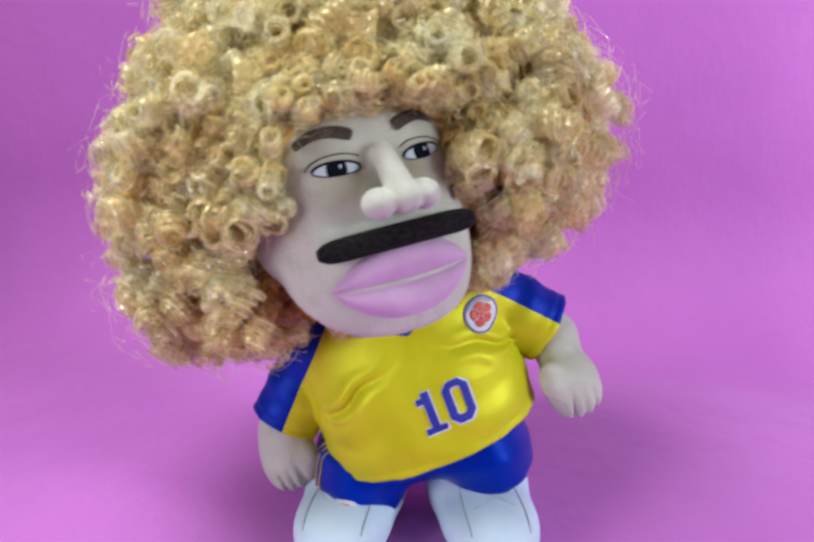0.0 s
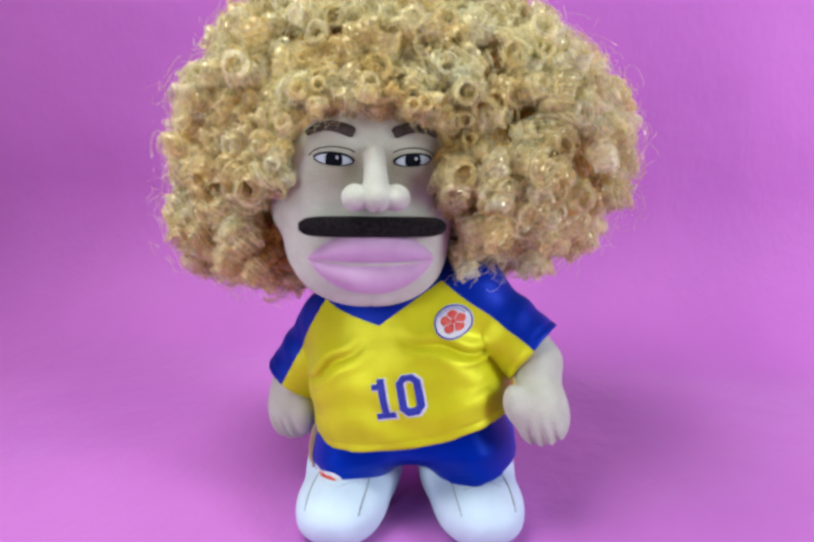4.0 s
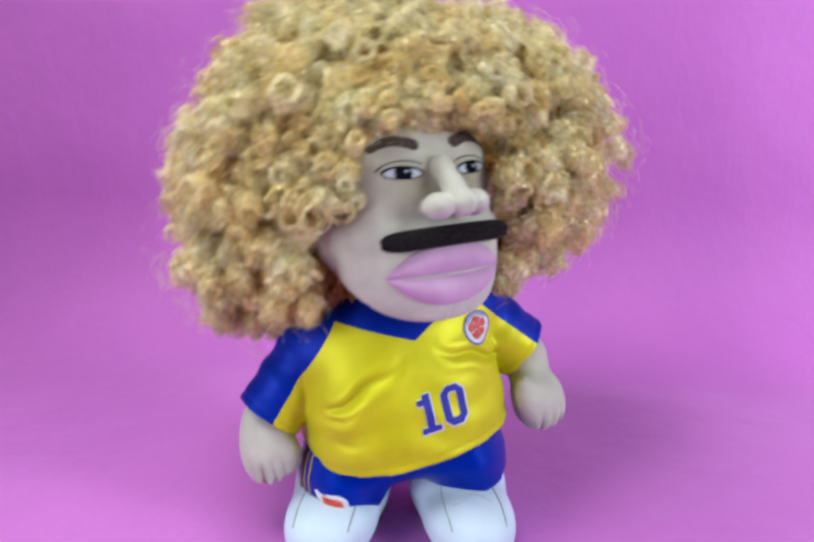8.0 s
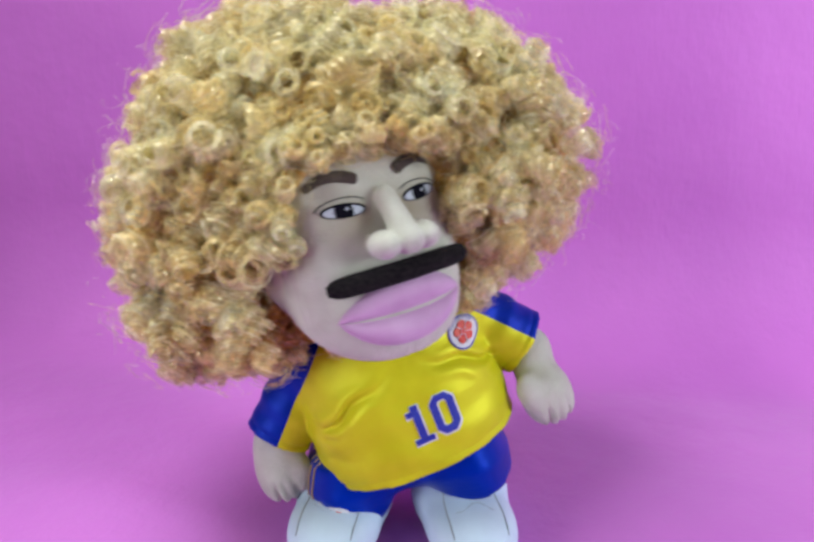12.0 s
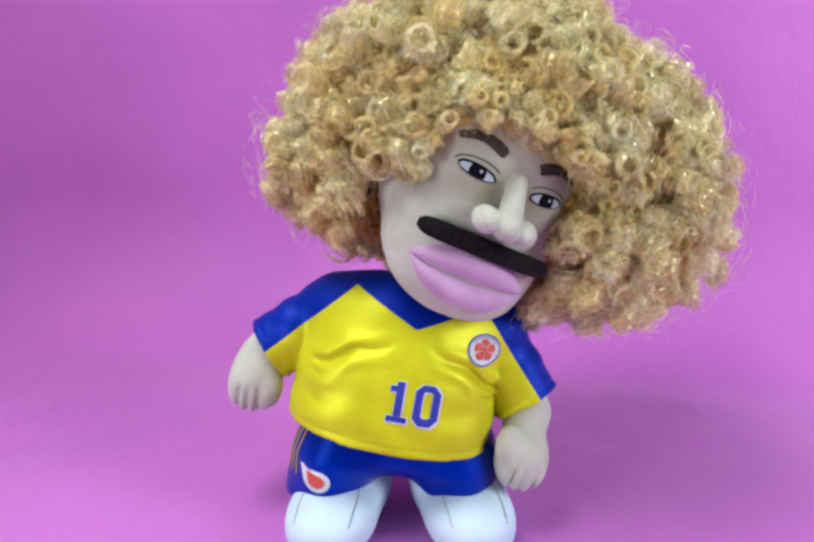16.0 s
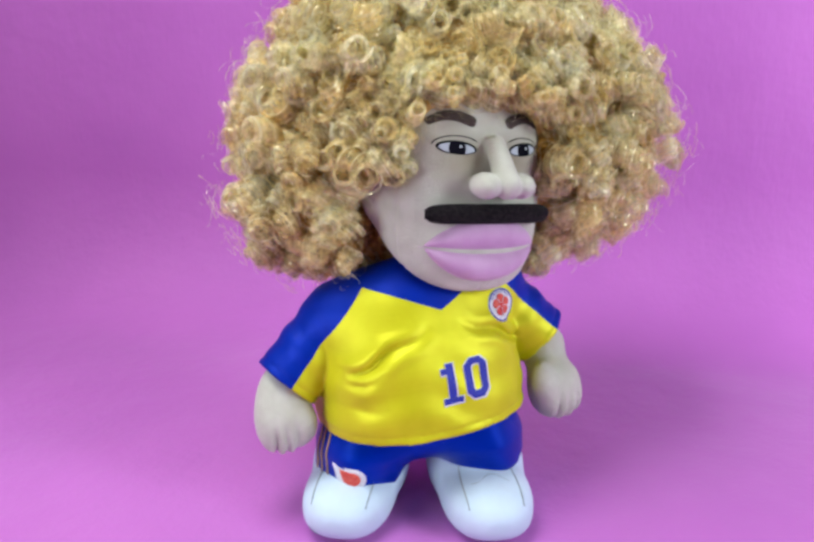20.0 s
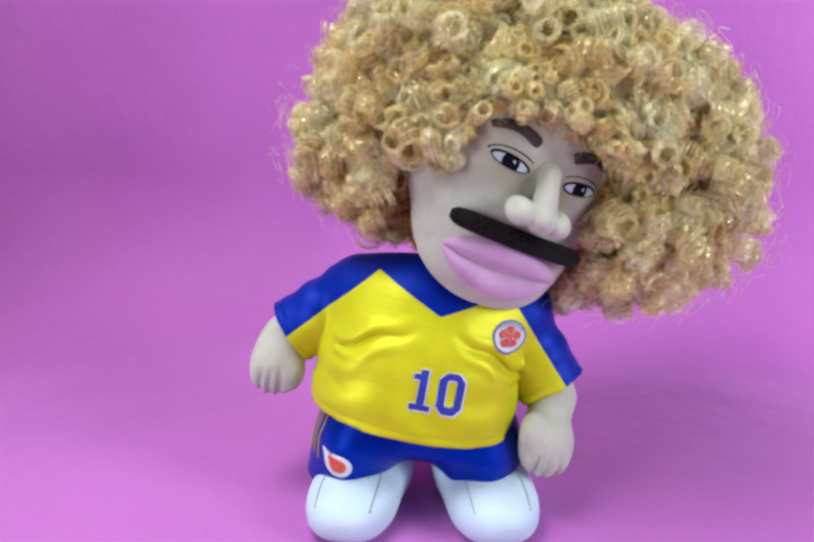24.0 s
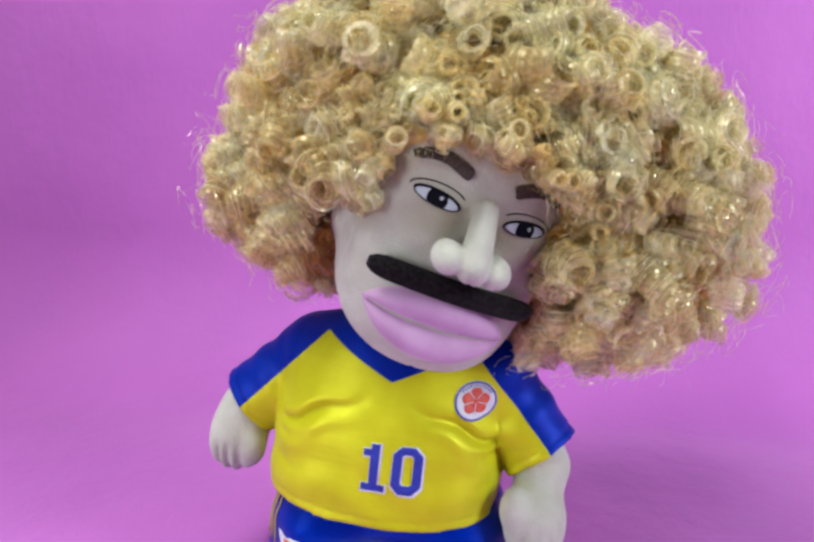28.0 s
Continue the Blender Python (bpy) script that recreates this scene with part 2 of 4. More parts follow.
    (17.3, -0.0233, -0.0054, 0.2131, -1.1, 3.8, 7.6), (17.4, -0.0304, -0.0047, 0.2122, -1.5, 1.0, 9.5), (17.5, -0.0361, -0.0070, 0.2115, -1.4, -1.6, 12.1),
    (17.6, -0.0402, -0.0142, 0.2107, -2.3, -4.4, 14.1), (17.7, -0.0427, -0.0246, 0.2099, -3.4, -7.3, 17.3), (17.8, -0.0426, -0.0372, 0.2089, -5.0, -10.0, 21.5),
    (17.9, -0.0371, -0.0485, 0.2080, -7.3, -11.8, 26.5), (18, -0.0169, -0.0408, 0.2097, -7.8, -8.7, 28.9), (18.1, 0.0181, 0.0012, 0.2149, -2.5, 4.7, 25.1),
    (18.2, 0.0365, 0.0126, 0.2146, 0.7, 14.2, 22.4), (18.3, 0.0451, 0.0021, 0.2111, 1.1, 19.7, 18.5), (18.4, 0.0481, -0.0157, 0.2085, 0.8, 23.3, 12.6),
    (18.5, 0.0451, -0.0311, 0.2093, 0.9, 25.2, 5.9), (18.6, 0.0338, -0.0359, 0.2142, 4.2, 23.6, 3.9), (18.7, 0.0193, -0.0317, 0.2178, 5.3, 19.4, 4.0),
    (18.8, 0.0060, -0.0243, 0.2187, 4.5, 14.4, 4.8), (18.9, -0.0050, -0.0171, 0.2178, 3.2, 9.8, 5.6), (19, -0.0140, -0.0115, 0.2164, 2.3, 5.9, 6.5),
    (19.1, -0.0216, -0.0073, 0.2159, 1.0, 3.1, 6.5), (19.2, -0.0277, -0.0059, 0.2155, 0.4, 0.8, 7.0), (19.3, -0.0325, -0.0075, 0.2153, 0.2, -1.3, 8.3),
    (19.4, -0.0360, -0.0122, 0.2152, 0.2, -3.5, 10.5), (19.5, -0.0377, -0.0200, 0.2150, -0.1, -5.8, 13.9), (19.6, -0.0362, -0.0308, 0.2113, -2.7, -8.5, 19.2),
    (19.7, -0.0291, -0.0377, 0.2080, -5.6, -9.7, 24.4), (19.8, -0.0128, -0.0297, 0.2069, -6.9, -7.1, 27.0), (19.9, 0.0086, -0.0044, 0.2088, -4.6, -0.2, 26.0),
    (20, 0.0194, 0.0096, 0.2092, -3.0, 4.1, 25.4), (20.5, 0.0212, 0.0099, 0.2120, -0.2, 4.6, 25.3), (21, 0.0195, 0.0061, 0.2113, 0.3, 4.8, 25.9),
    (21.5, 0.0196, 0.0141, 0.2101, -1.2, 4.5, 24.9), (22, 0.0206, 0.0112, 0.2127, -1.2, 4.6, 24.5), (22.1, 0.0275, 0.0177, 0.2126, -0.1, 7.5, 23.7),
    (22.2, 0.0365, 0.0235, 0.2122, 1.7, 11.7, 22.8), (22.3, 0.0441, 0.0222, 0.2104, 3.2, 15.6, 21.5), (22.4, 0.0493, 0.0131, 0.2076, 4.1, 18.7, 19.2),
    (22.5, 0.0518, -0.0020, 0.2050, 4.8, 21.1, 15.4), (22.6, 0.0516, -0.0058, 0.2050, 5.4, 21.6, 14.4), (22.7, 0.0504, -0.0129, 0.2054, 6.4, 22.5, 12.3),
    (22.8, 0.0494, -0.0159, 0.2059, 7.1, 22.8, 11.2), (23.5, 0.0491, -0.0107, 0.2067, 8.5, 22.5, 12.4), (24.5, 0.0488, -0.0032, 0.2077, 10.5, 22.0, 14.0),
    (24.6, 0.0428, -0.0155, 0.2110, 13.1, 22.3, 12.1), (24.7, 0.0344, -0.0237, 0.2152, 15.3, 21.6, 10.9), (24.8, 0.0243, -0.0279, 0.2192, 16.4, 19.8, 10.5),
    (24.9, 0.0139, -0.0295, 0.2219, 16.5, 17.1, 10.5), (25, 0.0041, -0.0301, 0.2236, 15.9, 14.3, 10.8), (25.1, -0.0062, -0.0248, 0.2205, 11.1, 10.3, 9.5),
    (25.2, -0.0146, -0.0207, 0.2167, 6.7, 6.9, 8.4), (25.3, -0.0215, -0.0181, 0.2127, 2.8, 3.9, 7.8), (25.4, -0.0272, -0.0175, 0.2087, -0.5, 1.2, 7.7),
    (25.5, -0.0319, -0.0189, 0.2049, -3.4, -1.2, 8.2), (25.6, -0.0357, -0.0191, 0.2038, -3.6, -3.3, 9.8), (25.7, -0.0383, -0.0223, 0.2027, -3.7, -5.4, 12.4),
    (25.8, -0.0391, -0.0282, 0.2015, -4.0, -7.6, 15.9), (25.9, -0.0369, -0.0356, 0.2002, -5.0, -9.5, 20.5), (26, -0.0282, -0.0394, 0.1993, -6.4, -10.1, 25.2),
    (26.1, 0.0134, 0.0010, 0.2060, -2.2, 2.4, 25.6), (26.2, 0.0362, 0.0181, 0.2087, 4.3, 14.4, 24.2), (26.3, 0.0414, 0.0020, 0.2067, 6.4, 19.1, 21.7),
    (26.4, 0.0404, -0.0165, 0.2061, 7.6, 21.2, 18.3), (26.5, 0.0373, -0.0273, 0.2071, 8.2, 21.8, 16.4), (27, 0.0363, -0.0277, 0.2085, 10.3, 20.7, 14.1),
    (27.5, 0.0393, -0.0277, 0.2073, 9.8, 20.6, 14.0), (27.6, 0.0388, -0.0278, 0.2075, 9.9, 20.8, 13.5), (27.7, 0.0375, -0.0287, 0.2081, 10.2, 21.0, 12.5),
    (27.8, 0.0353, -0.0297, 0.2091, 10.7, 21.1, 11.3), (27.9, 0.0320, -0.0301, 0.2105, 11.1, 20.9, 10.2), (28, 0.0276, -0.0294, 0.2121, 11.3, 20.2, 9.2),
]
walk(cam, [(t, pose(0, y, z, 90 + pitch, 0, yaw)) for t, y, z, yaw, pitch in CAMERA])

# ---- light ----
world = bpy.data.worlds.new("room_air")
scene.world = world
world.use_nodes = True
world.node_tree.nodes["Background"].inputs["Color"].default_value = (0.82, 0.9, 1.0, 1)
world.node_tree.nodes["Background"].inputs["Strength"].default_value = 0.11
scene.view_settings.exposure = 0.0


def area_lamp(name, eye, target, size, watts, colour, spread=180):
    data = bpy.data.lights.new(name, "AREA")
    data.shape, data.size, data.size_y, data.energy, data.color = "RECTANGLE", size[0], size[1], watts, colour
    data.spread = math.radians(spread)
    ob = new(name, data)
    ob.matrix_world = look(eye, target)
    return ob


area_lamp("ceiling_light", (-0.40, -0.18, 1.22), (-0.30, -0.05, 0.0), (0.6, 0.6), 8.0, (0.93, 0.98, 1.0), 130)
# added lamp without a visible source, lights doll and face from the left
area_lamp("left_fill_lamp", (-0.80, -0.72, 0.40), (0.0, -0.03, 0.15), (0.5, 0.5), 0.95, (0.86, 0.95, 1.0), 60)
# added lamp without a visible source, brightens the backdrop's right side
area_lamp("backdrop_fill_lamp", (1.08, -0.60, 0.55), (0.55, 0.30, 0.22), (0.4, 0.6), 15, (0.82, 0.93, 1.0))

# ---- materials ----


def material(name, base, rough=0.8, metal=0.0, sheen=0.0, spec=0.5):
    m = bpy.data.materials.new(name)
    m.use_nodes = True
    b = m.node_tree.nodes["Principled BSDF"]
    b.inputs["Base Color"].default_value = (*base, 1)
    b.inputs["Roughness"].default_value = rough
    b.inputs["Metallic"].default_value = metal
    b.inputs["Sheen Weight"].default_value = sheen
    b.inputs["Specular IOR Level"].default_value = spec
    return m


def node(m, kind, **inputs):
    n = m.node_tree.nodes.new(kind)
    for key, value in inputs.items():
        n.inputs[key.replace("_", " ")].default_value = value
    return n


def wire(m, a, out, b, into):
    m.node_tree.links.new(a.outputs[out], b.inputs[into])


def mottled(m, base, other, scale, detail=4.0, stretch=(1, 1, 1), low=0.35, high=0.65):
    """Two colours mixed by a noise of that scale; returns the mix node."""
    co = node(m, "ShaderNodeTexCoord")
    mp = node(m, "ShaderNodeMapping", Scale=stretch)
    wire(m, co, "Object", mp, "Vector")
    nz = node(m, "ShaderNodeTexNoise", Scale=scale, Detail=detail)
    wire(m, mp, "Vector", nz, "Vector")
    rg = node(m, "ShaderNodeMapRange", From_Min=low, From_Max=high)
    wire(m, nz, "Fac", rg, "Value")
    mix = m.node_tree.nodes.new("ShaderNodeMix")
    mix.data_type = "RGBA"
    mix.inputs["A"].default_value, mix.inputs["B"].default_value = (*base, 1), (*other, 1)
    wire(m, rg, "Result", mix, "Factor")
    return mix


def bumped(m, *layers):
    """Stacked noise bumps: (scale, strength, distance, stretch)."""
    last, co = None, node(m, "ShaderNodeTexCoord")
    for scale, strength, distance, stretch in layers:
        mp = node(m, "ShaderNodeMapping", Scale=stretch)
        wire(m, co, "Object", mp, "Vector")
        nz = node(m, "ShaderNodeTexNoise", Scale=scale, Detail=4.0)
        wire(m, mp, "Vector", nz, "Vector")
        bp = node(m, "ShaderNodeBump", Strength=strength, Distance=distance)
        wire(m, nz, "Fac", bp, "Height")
        if last:
            wire(m, last, "Normal", bp, "Normal")
        last = bp
    wire(m, last, "Normal", m.node_tree.nodes["Principled BSDF"], "Normal")


def surface(name, base, other, scale, rough, layers, sheen=0.0, spec=0.5, stretch=(1, 1, 1)):
    m = material(name, base, rough, 0.0, sheen, spec)
    wire(m, mottled(m, base, other, scale, 4.0, stretch), "Result", m.node_tree.nodes["Principled BSDF"], "Base Color")
    bumped(m, *layers)
    return m


EVEN = (1, 1, 1)
M_CLOTH = surface("pink_cloth", (0.53, 0.148, 0.525), (0.455, 0.120, 0.465), 3.5, 0.62,
                  [(9, 0.25, 0.02, EVEN), (300, 0.3, 0.0009, (1, 1, 0.22)), (60, 0.14, 0.003, (1, 1, 0.5))], 0.25, 0.35)
M_WALL = surface("room_shell_grey", (0.34, 0.34, 0.34), (0.30, 0.30, 0.31), 4, 0.85, [(200, 0.1, 0.001, EVEN)])
M_PLUSH = surface("beige_plush", (0.525, 0.52, 0.435), (0.455, 0.445, 0.365), 70, 0.95,
                  [(800, 0.6, 0.0010, EVEN), (140, 0.4, 0.0016, EVEN)], 0.3, 0.15)


def spotted_plush(name, spots):
    """The plush with soft brown spots (centre, radius, strength), smudges and painted shade."""
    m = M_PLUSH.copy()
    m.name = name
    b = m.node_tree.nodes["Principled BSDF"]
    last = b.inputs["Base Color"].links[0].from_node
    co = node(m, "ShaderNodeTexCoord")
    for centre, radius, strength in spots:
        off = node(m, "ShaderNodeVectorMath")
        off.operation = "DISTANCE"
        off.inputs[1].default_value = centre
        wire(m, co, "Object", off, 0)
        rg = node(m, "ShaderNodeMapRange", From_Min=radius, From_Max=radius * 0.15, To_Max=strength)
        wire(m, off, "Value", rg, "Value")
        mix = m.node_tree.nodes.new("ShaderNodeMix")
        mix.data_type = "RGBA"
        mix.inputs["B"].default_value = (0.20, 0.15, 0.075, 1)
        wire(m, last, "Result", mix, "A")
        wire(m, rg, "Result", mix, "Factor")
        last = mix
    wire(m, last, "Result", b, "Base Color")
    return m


# brown temple smudges; beside the nose and round the eyes, shade painted in
M_HEAD = spotted_plush("smudged_and_shaded_plush", [((s * 0.047, -0.025, 0.002), 0.017, 0.85) for s in (-1, 1)]
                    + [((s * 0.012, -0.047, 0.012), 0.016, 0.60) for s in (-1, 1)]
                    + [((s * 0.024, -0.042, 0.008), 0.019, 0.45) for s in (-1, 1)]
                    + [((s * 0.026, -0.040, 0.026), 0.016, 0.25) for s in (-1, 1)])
M_WHITE = surface("white_leatherette", (0.56, 0.68, 0.78), (0.50, 0.61, 0.71), 45, 0.7,
                  [(60, 0.25, 0.0015, EVEN), (700, 0.1, 0.0003, EVEN)], 0.05, 0.25)
M_SEAM = material("grey_thread", (0.28, 0.33, 0.36), 0.9)
M_FELT = surface("black_felt", (0.006, 0.005, 0.006), (0.018, 0.015, 0.015), 500, 1.0, [(800, 0.6, 0.0008, EVEN)], 0.04, 0.05)
M_BROW = surface("dark_brown_thread", (0.035, 0.022, 0.018), (0.07, 0.05, 0.04), 900, 0.95, [(900, 0.5, 0.0005, (0.3, 1, 1))])
M_LIP = surface("pink_plush", (0.55, 0.34, 0.51), (0.49, 0.28, 0.45), 60, 0.9,
                [(900, 0.3, 0.0005, EVEN), (120, 0.2, 0.001, (0.5, 1, 1))], 0.3, 0.15)
M_TEETH = surface("pale_teeth_cloth", (0.72, 0.68, 0.76), (0.66, 0.60, 0.70), 200, 0.8, [(900, 0.3, 0.0004, EVEN)])
M_INK = material("black_thread", (0.004, 0.004, 0.008), 0.9, 0.0, 0.0, 0.1)
M_EYEWHITE = material("white_thread", (0.44, 0.48, 0.52), 0.6)
M_RED = surface("red_thread", (0.55, 0.03, 0.03), (0.65, 0.12, 0.07), 600, 0.6, [(900, 0.4, 0.0004, EVEN)])
M_BADGE = surface("white_patch", (0.70, 0.70, 0.72), (0.6, 0.6, 0.64), 700, 0.6, [(900, 0.3, 0.0003, EVEN)])
M_DIGIT = surface("blue_flock", (0.012, 0.02, 0.27), (0.02, 0.035, 0.34), 500, 0.7, [(800, 0.3, 0.0004, EVEN)])
M_GOLD = material("pale_gold_braid", (0.45, 0.30, 0.15), 0.6)
FOLDS = [(14, 0.12, 0.010, (1, 1, 1.4)), (48, 0.16, 0.003, (0.6, 0.6, 1.8)), (260, 0.14, 0.0008, (0.12, 0.12, 1.6)), (900, 0.10, 0.0003, (0.15, 0.15, 1))]
YELLOW, YELLOW2 = (0.63, 0.62, 0.014), (0.55, 0.53, 0.009)
BLUE, BLUE2 = (0.0, 0.022, 0.33), (0.0, 0.016, 0.26)


def satin(name):
    """Yellow and royal blue satin, parted where the attribute "panel" passes zero."""
    m = material(name, YELLOW, 0.48, 0.20, 0.0, 0.7)
    b = m.node_tree.nodes["Principled BSDF"]
    y, bl = mottled(m, YELLOW, YELLOW2, 40), mottled(m, BLUE, BLUE2, 40)
    at = node(m, "ShaderNodeAttribute")
    at.attribute_name = "panel"
    rg = node(m, "ShaderNodeMapRange", From_Min=-0.00025, From_Max=0.00025)
    wire(m, at, "Fac", rg, "Value")
    mix = m.node_tree.nodes.new("ShaderNodeMix")
    mix.data_type = "RGBA"
    wire(m, rg, "Result", mix, "Factor")
    wire(m, y, "Result", mix, "A")
    wire(m, bl, "Result", mix, "B")
    wire(m, mix, "Result", b, "Base Color")
    tint = node(m, "ShaderNodeHueSaturation", Value=1.6, Saturation=0.7)
    wire(m, mix, "Result", tint, "Color")
    wire(m, tint, "Color", b, "Specular Tint")
    bumped(m, *FOLDS)
    return m


M_SATIN = satin("jersey_satin")
M_SHORTS = surface("blue_satin", BLUE, BLUE2, 40, 0.36, FOLDS, 0.0, 0.6)
M_SHORTS.node_tree.nodes["Principled BSDF"].inputs["Specular Tint"].default_value = (0.02, 0.10, 0.9, 1)


def hair_material(name, light, deep, rough, clear_part):
    """Shiny translucent plastic hair, each strand a little different."""
    m = material(name, light, rough, 0.0, 0.0, 0.9)
    tree = m.node_tree
    mix = mottled(m, light, deep, 26, 3.0, (1, 1, 1), 0.40, 0.62)
    geo = node(m, "ShaderNodeNewGeometry")
    hs = node(m, "ShaderNodeHueSaturation")
    rg = node(m, "ShaderNodeMapRange", To_Min=0.84, To_Max=1.14)
    wire(m, geo, "Random Per Island", rg, "Value")
    wire(m, rg, "Result", hs, "Value")
    wire(m, mix, "Result", hs, "Color")
    b = tree.nodes["Principled BSDF"]
    wire(m, hs, "Color", b, "Base Color")
    b.inputs["IOR"].default_value = 2.0
    b.inputs["Specular Tint"].default_value = (1.0, 0.90, 0.62, 1)
    thin = node(m, "ShaderNodeBsdfTranslucent")
    wire(m, hs, "Color", thin, "Color")
    clear = node(m, "ShaderNodeBsdfTransparent")
    one, two = node(m, "ShaderNodeMixShader", Fac=0.5), node(m, "ShaderNodeMixShader")
    # the lock is open between its threads
    co = node(m, "ShaderNodeTexCoord")
    gaps = node(m, "ShaderNodeTexNoise", Scale=260.0, Detail=2.0)
    wire(m, co, "Object", gaps, "Vector")
    cut = node(m, "ShaderNodeMapRange", From_Min=0.35, From_Max=0.62, To_Min=max(0.0, clear_part - 0.22), To_Max=min(1.0, clear_part + 0.22))
    wire(m, gaps, "Fac", cut, "Value")
    wire(m, cut, "Result", two, "Fac")
    bp = node(m, "ShaderNodeBump", Strength=0.10, Distance=0.0005)
    wire(m, gaps, "Fac", bp, "Height")
    wire(m, bp, "Normal", b, "Normal")
    tree.links.new(b.outputs[0], one.inputs[1])
    tree.links.new(thin.outputs[0], one.inputs[2])
    tree.links.new(one.outputs[0], two.inputs[1])
    tree.links.new(clear.outputs[0], two.inputs[2])
    tree.links.new(two.outputs[0], tree.nodes["Material Output"].inputs["Surface"])
    return m


M_CURL = hair_material("blonde_synthetic_hair", (0.86, 0.78, 0.43), (0.80, 0.62, 0.25), 0.16, 0.15)
# paler hairs, with the wig's highlights partly put into their colour
M_PALE = hair_material("pale_highlight_hair", (0.93, 0.92, 0.68), (0.89, 0.83, 0.52), 0.12, 0.15)
M_LOCK = hair_material("thin_lock_of_synthetic_hair", (0.88, 0.81, 0.48), (0.81, 0.65, 0.29), 0.16, 0.44)
M_CLEAR = hair_material("pale_thin_lock_of_synthetic_hair", (0.91, 0.90, 0.68), (0.88, 0.81, 0.52), 0.12, 0.50)
# for inner locks: the shade deep in the wig, put into the hair colour
M_DEEP = hair_material("shaded_amber_lock_of_synthetic_hair", (0.80, 0.58, 0.20), (0.74, 0.46, 0.12), 0.20, 0.25)
M_ROOT = surface("amber_hair_roots", (0.64, 0.42, 0.10), (0.70, 0.50, 0.16), 60, 0.6, [(260, 0.8, 0.003, (1, 1, 0.4))], 0.2)

# ---- mesh tools ----


def part(name, verts, faces, mats, parent=None, label="", smooth=True, index=None, panel=None):
    """One mesh object from lists of corners and faces, under a thing or a part."""
    me = bpy.data.meshes.new(name)
    me.from_pydata([tuple(v) for v in verts], [], [tuple(f) for f in faces])
    for m in mats:
        me.materials.append(m)
    if index is not None:
        me.polygons.foreach_set("material_index", np.asarray(index, dtype=np.int32))
    me.polygons.foreach_set("use_smooth", [smooth] * len(me.polygons))
    if panel is not None:
        me.attributes.new("panel", "FLOAT", "POINT").data.foreach_set("value", np.asarray(panel, dtype=np.float32))
    me.update()
    ob = new(name, me)
    if parent:
        ob.parent = parent
    if label:
        tagged(ob, label)
    return ob


class Pile:
    """Gathers pieces of one mesh, each with its material."""

    def __init__(self):
        self.v, self.f, self.i, self.n = [], [], [], 0

    def add(self, verts, faces, index=0):
        self.v.append(np.asarray(verts, dtype=float).reshape(-1, 3))
        self.f += [tuple(int(k) + self.n for k in f) for f in faces]
        self.i += [index] * len(faces)
        self.n += len(self.v[-1])

    def made(self, name, mats, parent=None, label="", smooth=True):
        return part(name, np.concatenate(self.v), self.f, mats, parent, label, smooth, self.i)


def nets(fn, lo, hi, step):
    """The skin of a solid, fn below zero inside: corners and four-sided faces."""
    ax = [np.arange(a, b + step, step) for a, b in zip(lo, hi)]
    g = fn(*np.meshgrid(*ax, indexing="ij"))
    n = np.array(g.shape) - 1
    s = g < 0
    total, count = np.zeros((*n, 3)), np.zeros(n)
    corner = [(i, j, k) for i in (0, 1) for j in (0, 1) for k in (0, 1)]
    cut = lambda a, c: a[c[0]:c[0] + n[0], c[1]:c[1] + n[1], c[2]:c[2] + n[2]]
    for a in corner:
        for d in range(3):
            if a[d] == 0:
                b = tuple(1 if e == d else a[e] for e in range(3))
                ga, gb = cut(g, a), cut(g, b)
                hit = cut(s, a) != cut(s, b)
                t = np.where(hit, ga / np.where(hit, ga - gb, 1), 0)
                for e in range(3):
                    total[..., e] += np.where(hit, a[e] + (t if e == d else 0), 0)
                count += hit
    has = count > 0
    ids = np.full(n, -1)
    ids[has] = np.arange(has.sum())
    cell = np.argwhere(has)
    verts = np.array([q[0] for q in ax]) + step * (cell + total[has] / count[has][:, None])
    faces = []
    for d in range(3):
        u, w = (d + 1) % 3, (d + 2) % 3
        first, second = [slice(None)] * 3, [slice(None)] * 3
        first[d], second[d] = slice(0, -1), slice(1, None)
        sa, sb = s[tuple(first)], s[tuple(second)]
        e = np.argwhere(sa != sb)
        e = e[(e[:, u] > 0) & (e[:, w] > 0) & (e[:, u] < n[u]) & (e[:, w] < n[w])]
        quad = []
        for du, dw in ((-1, -1), (0, -1), (0, 0), (-1, 0)):
            q = e.copy()
            q[:, u] += du
            q[:, w] += dw
            quad.append(ids[q[:, 0], q[:, 1], q[:, 2]])
        quad = np.stack(quad, 1)
        out = sa[e[:, 0], e[:, 1], e[:, 2]]
        quad[~out] = quad[~out][:, ::-1]
        faces.append(quad)
    return verts, np.concatenate(faces)


def ball(x, y, z, c, r, p=2.0):
    q = (np.abs((x - c[0]) / r[0]) ** p + np.abs((y - c[1]) / r[1]) ** p + np.abs((z - c[2]) / r[2]) ** p) ** (1 / p)
    return (q - 1) * min(r)


